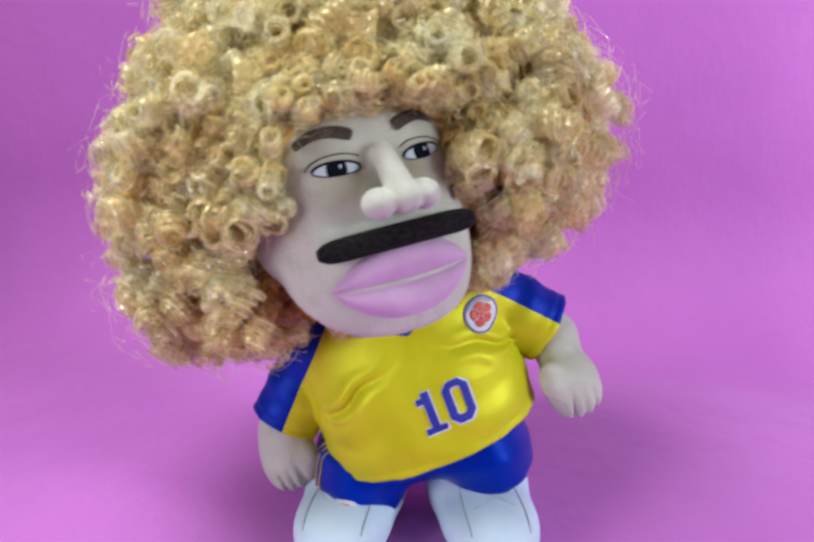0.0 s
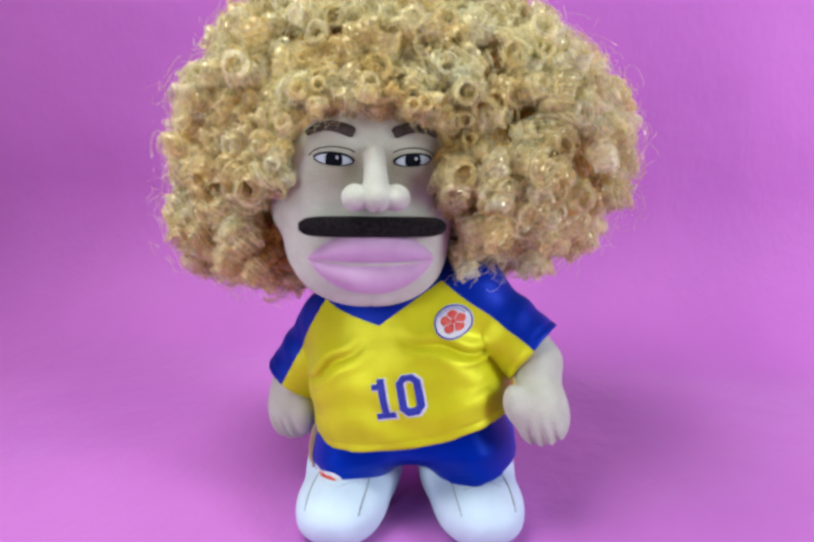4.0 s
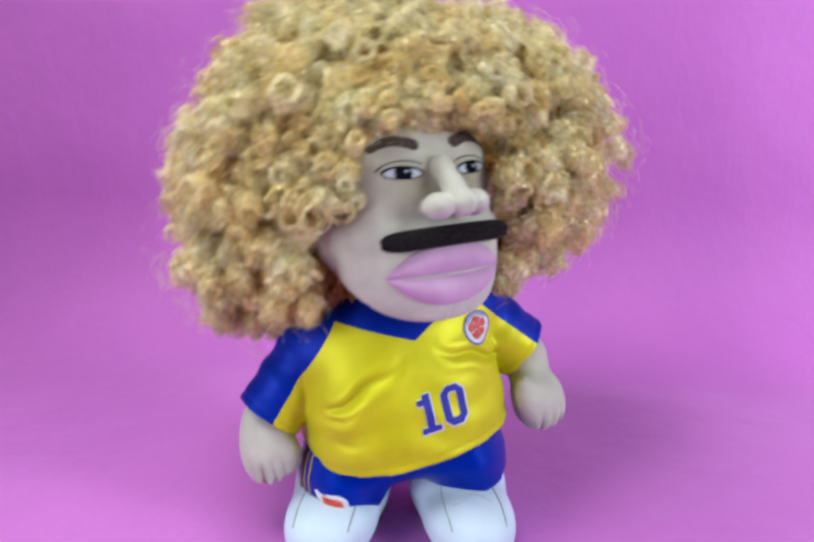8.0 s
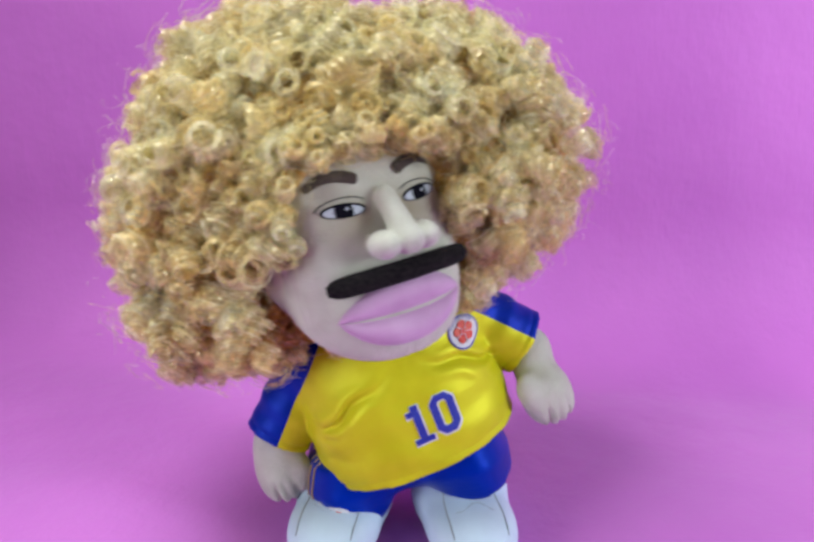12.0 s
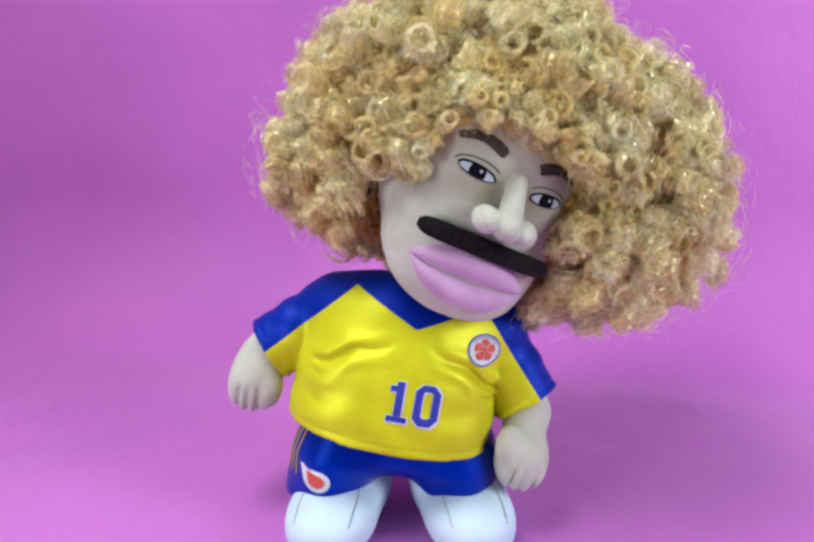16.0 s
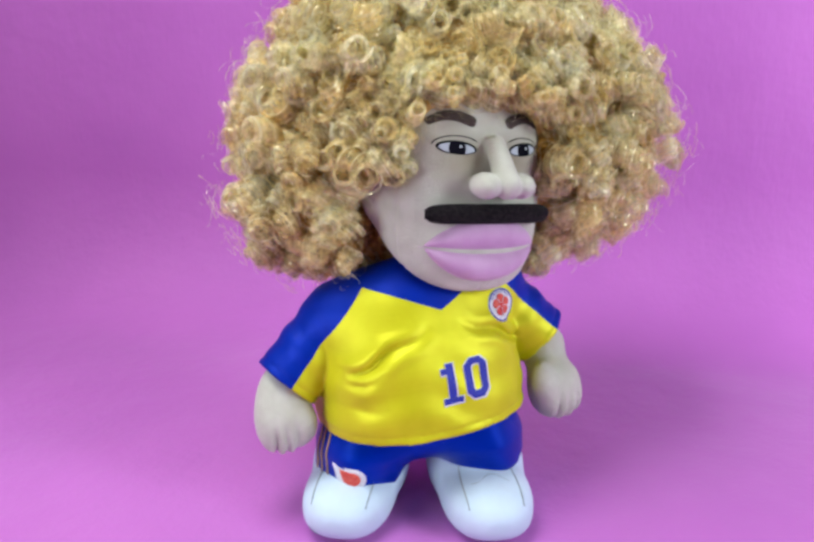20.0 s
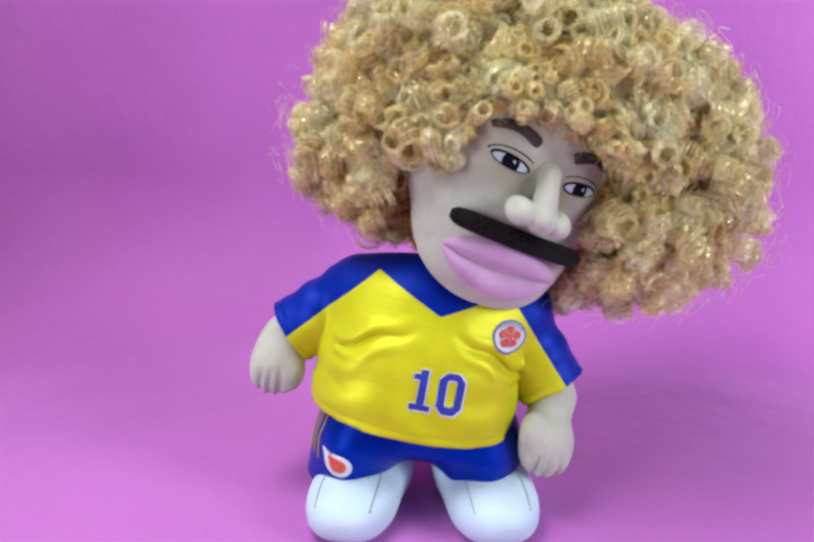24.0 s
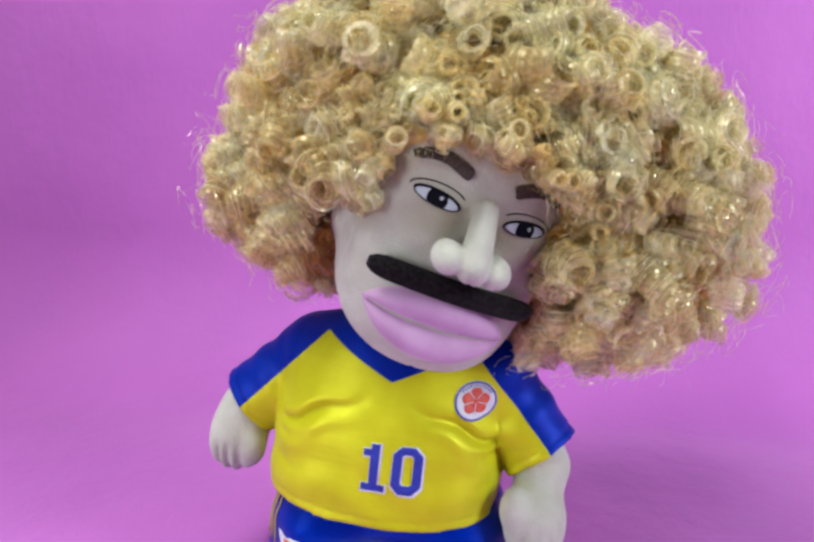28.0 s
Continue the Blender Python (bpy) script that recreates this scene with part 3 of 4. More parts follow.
def limb(x, y, z, a, b, ra, rb):
    a, b = np.array(a, float), np.array(b, float)
    d = b - a
    t = np.clip(((x - a[0]) * d[0] + (y - a[1]) * d[1] + (z - a[2]) * d[2]) / (d @ d), 0, 1)
    return np.sqrt((x - a[0] - t * d[0]) ** 2 + (y - a[1] - t * d[1]) ** 2 + (z - a[2] - t * d[2]) ** 2) - (ra + t * (rb - ra))


def blend(a, b, k):
    h = np.clip(0.5 + 0.5 * (b - a) / k, 0, 1)
    return b + h * (a - b) - k * h * (1 - h)


def front(fn, x, z, near=-0.13, far=0.03):
    """The y at which a ray that runs towards +y first meets the solid, for arrays of x and z."""
    x, z = np.asarray(x, float), np.asarray(z, float)
    y = np.full(x.shape, near)
    for _ in range(90):
        y = np.minimum(y + np.maximum(fn(x, y, z), 0) * 0.6, far)
    return y


def tube(path, radius, sides=8, flat=1.0):
    """A tube along points; radius a number or one for each point; flat squeezes it along y."""
    path = np.asarray(path, float)
    radius = np.broadcast_to(np.asarray(radius, float), (len(path),))
    t = np.gradient(path, axis=0)
    t /= np.linalg.norm(t, axis=1, keepdims=True) + 1e-12
    up = np.where(np.abs(t[:, 1:2]) > 0.9, [[0.0, 0, 1]], [[0.0, 1, 0]])
    a = np.cross(t, up)
    a /= np.linalg.norm(a, axis=1, keepdims=True)
    b = np.cross(t, a)
    an = np.linspace(0, 2 * np.pi, sides, endpoint=False)
    v = path[:, None] + radius[:, None, None] * (np.cos(an)[None, :, None] * a[:, None] + flat * np.sin(an)[None, :, None] * b[:, None])
    n = len(path)
    f = [(i * sides + k, i * sides + (k + 1) % sides, (i + 1) * sides + (k + 1) % sides, (i + 1) * sides + k) for i in range(n - 1) for k in range(sides)]
    f += [tuple(range(sides - 1, -1, -1)), tuple((n - 1) * sides + k for k in range(sides))]
    return v.reshape(-1, 3), f


def patch(fn, outline, lift, thick=0.0006, rings=5):
    """A thin patch with the outline (x, z) laid on the front of a solid, lift above it."""
    o = np.asarray(outline, float)
    c = o.mean(0)
    n = len(o)
    xz = np.concatenate([[c]] + [c + (o - c) * k / rings for k in range(1, rings + 1)])
    y = front(fn, xz[:, 0], xz[:, 1])
    v = np.stack([xz[:, 0], y - lift, xz[:, 1]], 1)
    rim = v[-n:] + [0, thick + lift, 0]
    v = np.concatenate([v, rim])
    f = [(0, 1 + (k + 1) % n, 1 + k) for k in range(n)]
    for r in range(rings):
        a, b = 1 + r * n, 1 + (r + 1) * n
        f += [(a + k, a + (k + 1) % n, b + (k + 1) % n, b + k) for k in range(n)]
    area = sum(o[k, 0] * o[(k + 1) % n, 1] - o[(k + 1) % n, 0] * o[k, 1] for k in range(n))
    return v, [g if area > 0 else g[::-1] for g in f]


def band(fn, line, width, lift, thick=0.0005):
    """A ribbon along a line of (x, z) on the front of a solid; width a number or one for each point."""
    p = np.asarray(line, float)
    w = np.broadcast_to(np.asarray(width, float), (len(p),))[:, None] / 2
    t = np.gradient(p, axis=0)
    t /= np.linalg.norm(t, axis=1, keepdims=True) + 1e-12
    nrm = np.stack([-t[:, 1], t[:, 0]], 1)
    cols = [p + nrm * w, p + nrm * w * 0.5, p - nrm * w * 0.5, p - nrm * w]
    v = []
    for k, c in enumerate(cols):
        v.append(np.stack([c[:, 0], front(fn, c[:, 0], c[:, 1]) - (lift if k in (1, 2) else lift * 0.3), c[:, 1]], 1))
    n = len(p)
    v = np.concatenate(v)
    f = [(k * n + i, k * n + i + 1, (k + 1) * n + i + 1, (k + 1) * n + i) for k in range(3) for i in range(n - 1)]
    return v, f


def arc(cx, cz, rx, rz, a, b, n):
    t = np.radians(np.linspace(a, b, n))
    return np.stack([cx + rx * np.cos(t), cz + rz * np.sin(t)], 1)


# ---- the setting ----


def backdrop():
    """A pink cloth that lies flat under the doll and sweeps up behind it, the bend running aslant."""
    nx, ns = 150, 190
    xs = np.linspace(-1.15, 1.15, nx)
    bend, r, base, top = 0.22, 0.16, -1.0, 1.25
    flat, quarter = bend - base, r * math.pi / 2
    ss = np.linspace(0, flat + quarter + top - r, ns)
    v = np.zeros((ns, nx, 3))
    for i, s in enumerate(ss):
        if s < flat:
            y, z = base + s, 0.0
        elif s < flat + quarter:
            a = (s - flat) / r
            y, z = bend + r * math.sin(a), r * (1 - math.cos(a))
        else:
            y, z = bend + r + 0.06 * (s - flat - quarter), r + s - flat - quarter
        for j, x in enumerate(xs):
            k = min(1, max(0, (y + 0.05) / 0.3))
            wave = noise.noise((x * 2.1, s * 1.7, 3)) * 0.010 + noise.noise((x * 6, s * 4, 9)) * 0.003
            v[i, j] = (x, y + k * (wave - 0.16 * x), z + (0.004 * k * noise.noise((x * 3, s * 3, 21))))
    f = [(i * nx + j, i * nx + j + 1, (i + 1) * nx + j + 1, (i + 1) * nx + j) for i in range(ns - 1) for j in range(nx - 1)]
    ob = part("backdrop", v.reshape(-1, 3), f, [M_CLOTH])
    so = ob.modifiers.new("thickness", "SOLIDIFY")
    so.thickness, so.offset = 0.002, -1
    return tagged(ob, "pink cloth backdrop sweeping from table to wall", "backdrop", kind="structure")


def slab(name, lo, hi, label):
    v = [(x, y, z) for x in (lo[0], hi[0]) for y in (lo[1], hi[1]) for z in (lo[2], hi[2])]
    f = [(0, 1, 3, 2), (4, 6, 7, 5), (0, 4, 5, 1), (2, 3, 7, 6), (0, 2, 6, 4), (1, 5, 7, 3)]
    return tagged(part(name, v, f, [M_WALL], smooth=False), label, "room", kind="structure")


def grown(ob, k):
    ob.data.transform(Matrix.Scale(k, 4))
    return ob


backdrop()
# unseen shell added to close the set; its grey limits the bounced light
slab("floor", (-1.4, -1.4, -0.10), (1.4, 1.0, -0.004), "unseen plain grey surface added under the cloth")
slab("ceiling", (-1.4, -1.4, 1.9), (1.4, 1.0, 2.0), "unseen plain grey ceiling added over the set")
slab("wall_north", (-1.4, 1.0, -0.10), (1.4, 1.1, 2.0), "unseen plain grey wall added behind the cloth")
slab("wall_south", (-1.4, -1.5, -0.10), (1.4, -1.4, 2.0), "unseen plain grey wall added facing the doll")
slab("wall_east", (1.4, -1.5, -0.10), (1.5, 1.1, 2.0), "unseen plain grey side wall added to close the set")
slab("wall_west", (-1.5, -1.5, -0.10), (-1.4, 1.1, 2.0), "unseen plain grey side wall added to close the set")

# ---- the doll ----
PIVOT = (0, 0, 0.092)
HEAD_SIZE = 0.86
doll = tagged(new("plush_doll"), "soft plush doll with curly blonde wig, yellow jersey and blue shorts", "doll")


def shoe(side):
    """A stuffed white shoe with its leg, toe towards -y, splayed outwards."""
    def solid(x, y, z):
        foot = ball(x, y, z, (0, -0.028, 0.014), (0.0285, 0.047, 0.017), 2.6)
        heel = ball(x, y, z, (0, 0.005, 0.020), (0.023, 0.024, 0.024), 2.4)
        leg = limb(x, y, z, (0, 0.0, 0.03), (-0.004 * side, 0.002, 0.085), 0.024, 0.022)
        d = blend(blend(foot, heel, 0.016), leg, 0.02)
        return np.maximum(d, -z)

    pile = Pile()
    pile.add(*nets(solid, (-0.04, -0.085, -0.004), (0.04, 0.045, 0.115), 0.0021))
    top = lambda x, y: max(z for z in np.linspace(0, 0.06, 121) if solid(np.array(x), np.array(y), np.array(z)) < 0.0002)
    for sx in (-1, 1):
        line = []
        for k in np.linspace(0, 1, 14):
            y = -0.066 + 0.052 * k
            x = sx * (0.0165 - 0.003 * k + 0.002 * math.sin(math.pi * k))
            line.append((x, y, top(x, y) + 0.0001))
        pile.add(*tube(line, 0.00042, 5), 1)
    line = [(x, -0.045 + 0.004 * math.sin(x * 260 + side), top(x, -0.045 + 0.004 * math.sin(x * 260 + side)) + 0.00005) for x in np.linspace(-0.012, 0.012, 9)]
    pile.add(*tube(line, 0.0002, 4), 1)
    ob = pile.made("shoe", [M_WHITE, M_SEAM], doll, "white stitched shoe")
    ob.matrix_basis = pose(-0.038 if side < 0 else 0.0360, 0.0, 0.0, 0, 0, side * 8.5)
    return ob


shoe(-1)
shoe(1)


def shorts_solid(x, y, z):
    d = ball(x, y, z, (-0.002, 0, 0.055), (0.054, 0.044, 0.026), 2.4)
    for s in (-1, 1):
        down = np.clip(0.06 - z, 0, 0.05)
        leg = np.sqrt(((x + 0.002 - s * (0.0335 + down * 0.20)) / 0.0315) ** 2 + ((y + 0.004) / 0.0425) ** 2) * 0.0315 - (0.0335 - down * 0.135 - 0.35 * np.clip(z - 0.044, 0, 1))
        leg = np.maximum(leg, z - 0.060)
        d = blend(d, leg, 0.008)
    d = d + 0.0007 * np.sin(x * 200 + z * 60) * np.clip((0.06 - z) / 0.03, 0, 1)
    return np.maximum(d, 0.0175 + 0.16 * x + 0.42 * np.clip(0.034 - np.abs(x + 0.002), 0, 1) - z)


def shorts():
    v, f = nets(shorts_solid, (-0.08, -0.065, 0.012), (0.08, 0.065, 0.105), 0.0021)
    off = np.array((0, 0, 0.06))
    ob = part("shorts", v - off, f, [M_SHORTS], doll, "royal blue satin shorts")
    pile = Pile()
    o = arc(-0.0505, 0.0330, 0.0088, 0.0070, 100, -170, 20).tolist() + [(-0.0612, 0.0410)]
    pile.add(*patch(shorts_solid, o, 0.0008), 0)
    o = np.array(o)
    c = np.array((-0.0510, 0.0340))
    pile.add(*patch(shorts_solid, c + (o - c) * 0.62, 0.0014), 1)
    for q in pile.v:
        q -= off
    pile.made("shorts_badge", [M_BADGE, M_RED], ob, "white and red drop-shaped badge")
    pile = Pile()
    for k in range(3):
        line = []
        for z in np.linspace(0.030, 0.070, 12):
            a = math.radians(193 + 5.5 * k)
            rr = 0.02
            for rr in np.linspace(0.02, 0.09, 141):
                if shorts_solid(np.array(rr * math.cos(a)), np.array(rr * math.sin(a) * 1.0), np.array(z)) > 0:
                    break
            line.append(((rr + 0.0003) * math.cos(a), (rr + 0.0003) * math.sin(a), z - 0.06))
        pile.add(*tube(line, 0.0007, 5))
    pile.made("side_stripes", [M_GOLD], ob, "three pale side stripes")
    return ob


def sleeve_axis(s):
    if s > 0:
        return np.array((0.050, -0.006, 0.036)), np.array((0.0815, -0.011, -0.0005))
    return np.array((-0.051, 0.004, 0.033)), np.array((-0.0870, 0.006, 0.0005))


CREASES = [(0.056, 0.007, 0.008, 0.029, 0.0030), (0.057, 0.001, 0.036, 0.007, 0.0016), (0.058, -0.012, 0.040, -0.015, 0.0005)]


def jersey_solid(x, y, z):
    d = ball(x, y, z, (-0.003, 0.007, -0.020), (0.0655, 0.0635, 0.080), 2.6)
    for s in (-1, 1):
        d = blend(d, limb(x, y, z, (s * 0.012, -0.012, 0.038), (s * 0.048, -0.008 if s > 0 else 0.002, 0.040 if s > 0 else 0.035), 0.028, 0.0255 if s > 0 else 0.0238), 0.014)
        a, b = sleeve_axis(s)
        arm = limb(x, y, z, a, b + (b - a) * 0.3, 0.0225, 0.0210)
        t = (b - a) / np.linalg.norm(b - a)
        along = (x - b[0]) * t[0] + (y - b[1]) * t[1] + (z - b[2]) * t[2]
        arm = arm + 0.0007 * np.sin(along * 330 + 50 * y) * np.clip(-along / 0.02, 0, 1)
        arm = arm + 0.0010 * np.exp(-((along + 0.0048) / 0.0007) ** 2) - 0.0005 * np.clip(1 + along / 0.004, 0, 1)
        arm = np.maximum(arm, along)
        d = blend(d, arm, 0.0014)
    # creases that run from the armpits over the chest, each with a swell above it
    for x0, z0, x1, z1, deep in CREASES:
        ux, uz = x1 - x0, z1 - z0
        n = math.hypot(ux, uz)
        u = ((np.abs(x) - x0) * ux + (z - z0) * uz) / n
        w = ((np.abs(x) - x0) * uz - (z - z0) * ux) / n + 0.0015 * np.sin(u * 190)
        fade = np.clip(u / 0.006 + 0.5, 0, 1) * np.clip((n - u) / (0.6 * n), 0, 1) * np.where(y < 0.015, 1, 0)
        d = d + deep * fade * (np.exp(-(w / 0.0021) ** 2) - 0.55 * np.exp(-((np.abs(w) - 0.0062) / 0.0034) ** 2))
    d = d + 0.0006 * np.sin(z * 240 + x * 60 + 2 * np.sin(x * 70)) * np.clip((0.02 - z) / 0.03, 0, 1)
    d = d + 0.0006 * np.exp(-((z + 0.0325 - 1.0 * x * x) / 0.0007) ** 2)
    d = np.maximum(d, -0.0375 + 1.0 * x * x - z)
    return np.maximum(d, z - 0.068)


def jersey():
    v, f = nets(jersey_solid, (-0.125, -0.075, -0.056), (0.125, 0.075, 0.075), 0.0014)
    ax = np.abs(v[:, 0])
    inner = 0.0365 + ax * (0.0185 / 0.039)
    outer = 0.055 - (ax - 0.039) * (0.0555 / 0.051)
    panel = v[:, 2] - np.minimum(inner, outer)
    ob = part("jersey", v, f, [M_SATIN], doll, "yellow satin jersey with blue shoulders", panel=panel)
    return ob


def mitten(s):
    """The plush arm that hangs out of a sleeve, its thumb to the front."""
    tip = np.array((-0.0935, 0.005, -0.0215)) if s < 0 else np.array((0.0812, -0.025, -0.0335))
    wrist = np.array((0.0825, -0.012, -0.007)) if s > 0 else np.array((-0.0880, 0.007, -0.002))
    k0 = 1.0

    def solid(x, y, z):
        d = limb(x, y, z, (s * 0.076, wrist[1] + 0.003, 0.006), wrist, 0.0145, 0.0155 * k0)
        d = blend(d, ball(x, y, z, tip, (0.0165 * k0, 0.0185 * k0, 0.0205 * k0), 2.3), 0.010)
        d = blend(d, ball(x, y, z, tip + (-s * 0.0125, -0.010, 0.009 if s > 0 else -0.001), (0.0072, 0.0080, 0.0120)), 0.004)
        for k in range(3):
            d = d + 0.0024 * np.exp(-((x - tip[0] - s * (-0.0055 + 0.0062 * k)) / 0.0013) ** 2) * np.clip((tip[2] + 0.004 - z) / 0.010, 0, 1) * np.where(y < tip[1] + 0.008, 1, 0)
        return d

    return nets(solid, (s * 0.085 - 0.04, -0.075, -0.07), (s * 0.085 + 0.04, 0.035, 0.035), 0.0019)


def dense(loop, step=0.0012):
    out = []
    for a, b in zip(loop, loop[1:] + loop[:1]):
        n = max(1, int(math.dist(a, b) / step))
        out += [(a[0] + (b[0] - a[0]) * k / n, a[1] + (b[1] - a[1]) * k / n) for k in range(n)]
    return out


def plates(fn, boxes, lift, grow=0.0):
    """Thin strokes made of boxes (x0, z0, x1, z1) laid on a solid."""
    out = []
    for x0, z0, x1, z1 in boxes:
        out.append(patch(fn, dense([(x0 - grow, z0 - grow), (x1 + grow, z0 - grow), (x1 + grow, z1 + grow), (x0 - grow, z1 + grow)]), lift, rings=3))
    return out


def octagon(x0, z0, x1, z1, c):
    return [(x0 + c, z0), (x1 - c, z0), (x1, z0 + c), (x1, z1 - c), (x1 - c, z1), (x0 + c, z1), (x0, z1 - c), (x0, z0 + c)]


def ring(fn, outer, inner, lift):
    """A closed flat band between two loops of (x, z) with as many corners."""
    o, i = np.array(outer), np.array(inner)
    n = len(o)
    rows = [o, o * 0.5 + i * 0.5, i]
    v = [np.stack([q[:, 0], front(fn, q[:, 0], q[:, 1]) - lift * (1 if k == 1 else 0.8), q[:, 1]], 1) for k, q in enumerate(rows)]
    edge = [v[0] + [0, 0.001, 0], *v, v[2] + [0, 0.001, 0]]
    f = [(k * n + a, k * n + (a + 1) % n, (k + 1) * n + (a + 1) % n, (k + 1) * n + a) for k in range(4) for a in range(n)]
    return np.concatenate(edge), f


def number(ob):
    """The number 10, block figures with a pale edge."""
    pile = Pile()
    boxes = [(-0.0056, -0.0132, -0.0012, 0.0068), (-0.0092, 0.0010, -0.0054, 0.0042), (-0.0092, -0.0168, 0.0026, -0.0134)]
    for v, f in plates(jersey_solid, boxes, 0.0005, 0.0007):
        pile.add(v + [0.0004, 0, -0.0004], f, 1)
    for v, f in plates(jersey_solid, boxes, 0.0010):
        pile.add(v, f, 0)
    def loop(grow, inner):
        if inner:
            return [p for q in [octagon(0.0102 + grow, -0.0122 + grow, 0.0160 - grow, 0.0034 - grow, 0.0012)] for p in q]
        return octagon(0.0056 - grow, -0.0168 - grow, 0.0206 + grow, 0.0072 + grow, 0.0042)
    fine = lambda p: [tuple(np.array(a) + (np.array(b) - np.array(a)) * k / 5) for a, b in zip(p, p[1:] + p[:1]) for k in range(5)]
    v, f = ring(jersey_solid, fine(loop(0.0007, False)), fine(loop(0.0005, True)), 0.0005)
    pile.add(v + [0.0004, 0, -0.0004], f, 1)
    pile.add(*ring(jersey_solid, fine(loop(0, False)), fine(loop(0, True)), 0.0010), 0)
    pile.made("jersey_number", [M_DIGIT, M_BADGE], ob, "blue number 10 with a pale edge", smooth=False)


def crest(ob):
    pile = Pile()
    c = (0.043, 0.031)
    pile.add(*patch(jersey_solid, arc(*c, 0.0108, 0.0100, 0, 345, 28), 0.0008), 0)
    pile.add(*ring(jersey_solid, arc(*c, 0.0106, 0.0098, 0, 348, 30), arc(*c, 0.0097, 0.0089, 0, 348, 30), 0.0011), 2)
    for k in range(5):
        a = math.radians(90 + 72 * k)
        q = (c[0] + 0.0040 * math.cos(a), c[1] + 0.0038 * math.sin(a))
        pile.add(*patch(jersey_solid, arc(*q, 0.0031, 0.0029, 0, 345, 16), 0.0014, rings=3), 1)
    pile.add(*patch(jersey_solid, arc(*c, 0.0030, 0.0029, 0, 345, 14), 0.0015, rings=3), 1)
    for k in range(5):
        a = math.radians(126 + 72 * k)
        pile.add(*band(jersey_solid, [(c[0] + r * math.cos(a), c[1] + r * math.sin(a)) for r in (0.0012, 0.003, 0.0050, 0.0066)], 0.0006, 0.0019), 0)
    # short grey bars for the lettering round the rim
    for k in range(11):
        a = math.radians(35 + 11 * k)
        pile.add(*band(jersey_solid, [(c[0] + r * math.cos(a), c[1] + r * 0.93 * math.sin(a)) for r in (0.0078, 0.0085, 0.0092)], 0.0008, 0.0013), 2)
    pile.made("jersey_crest", [M_BADGE, M_RED, M_DIGIT], ob, "round white and red crest patch")


def skull(x, y, z):
    d = ball(x, y, z, (0, 0, -0.006), (0.0600, 0.0555, 0.076), 2.5)
    d = blend(d, ball(x, y, z, (0, -0.009, -0.052), (0.043, 0.044, 0.035), 2.2), 0.02)
    # the underside rises from the chin to the neck
    under = -(z + 0.084 - 0.80 * (y + 0.044)) / 1.28
    d = -blend(-d, -under, 0.012)
    d = blend(d, limb(x, y, z, (0, 0.022, -0.030), (0, 0.026, -0.066), 0.030, 0.026), 0.006)
    for s in (-1, 1):
        d = blend(d, ball(x, y, z, (s * 0.060, 0.004, -0.012), (0.007, 0.012, 0.018)), 0.006)
    return d


def features(x, y, z):
    d = skull(x, y, z)
    nose = limb(x, y, z, (0, -0.0570, 0.023), (0, -0.0755, -0.0025), 0.0064, 0.0086)
    nose = nose + 0.0016 * np.exp(-(x / 0.0012) ** 2) * np.clip((-0.003 - z) / 0.004, 0, 1)
    for s in (-1, 1):
        nose = np.minimum(nose, ball(x, y, z, (s * 0.0126, -0.0685, -0.0025), (0.0086, 0.0140, 0.0085)))
    # seams: round the edge of the face, and down the chin
    edge = np.exp(-((y + 0.026 + 0.10 * (z + 0.03)) / 0.0011) ** 2) * np.clip((0.012 - z) / 0.012, 0, 1)
    chin = np.exp(-(x / 0.0009) ** 2) * np.clip((-0.062 - z) / 0.004, 0, 1) * np.where(y < 0, 1, 0)
    d = d + 0.0012 * edge + 0.0006 * chin
    return blend(d, nose, 0.0018)


MOUTH_Z = -0.0445


def lip_solid(s):
    """A lens of plush over (1) or under (-1) the mouth's line, bowed round the face."""
    def solid(x, y, z):
        h = (0.0112 if s > 0 else 0.0108) * np.clip(1 - (np.abs(x) / 0.0415) ** 2.4, 0.02, 1) ** 0.75
        bow = 2.2 * x * x if s < 0 else 1.2 * x * x
        zc = MOUTH_Z + bow * 0.5 - 0.0010 + s * h * 0.90
        yc = -0.0515 + 5.5 * x * x + (0.0012 if s < 0 else 0)
        thick = 0.0128 * np.clip(1 - (np.abs(x) / 0.046) ** 4, 0.05, 1)
        q = np.sqrt(((z - zc) / h) ** 2 + (np.abs(y - yc) / thick) ** 2)
        return (q - 1) * h
    return solid


LIP_PIVOT = np.array((0, -0.018, -0.050))
MOUTH = [  # seconds, how far the mouth stands open
    (0, 0.3), (0.5, 0.25), (1, 0.15), (1.5, 0.45), (2, 0.4), (2.5, 0.2), (3, 0.2), (3.5, 0.2), (5.5, 0.3), (6, 0.3), (6.5, 0.2), (7, 0.45), (7.5, 0.5), (8, 0.15),
    (9, 0.35), (9.5, 0.5), (10, 0.7), (10.5, 0.4), (11, 0.1), (12, 0.3), (12.5, 0.2), (14.5, 0.2), (15.2, 0.3), (16.3, 0.2), (17, 0.4), (17.5, 0.35), (18, 0.15),
    (19, 0.65), (20, 0.6), (20.3, 0.85), (20.6, 0.6), (21, 0.95), (21.2, 0.6), (21.5, 0.15), (22.2, 0.1), (24.5, 0.2), (25.3, 0.65), (26, 0.2), (27.3, 0.25), (28, 0.3)]


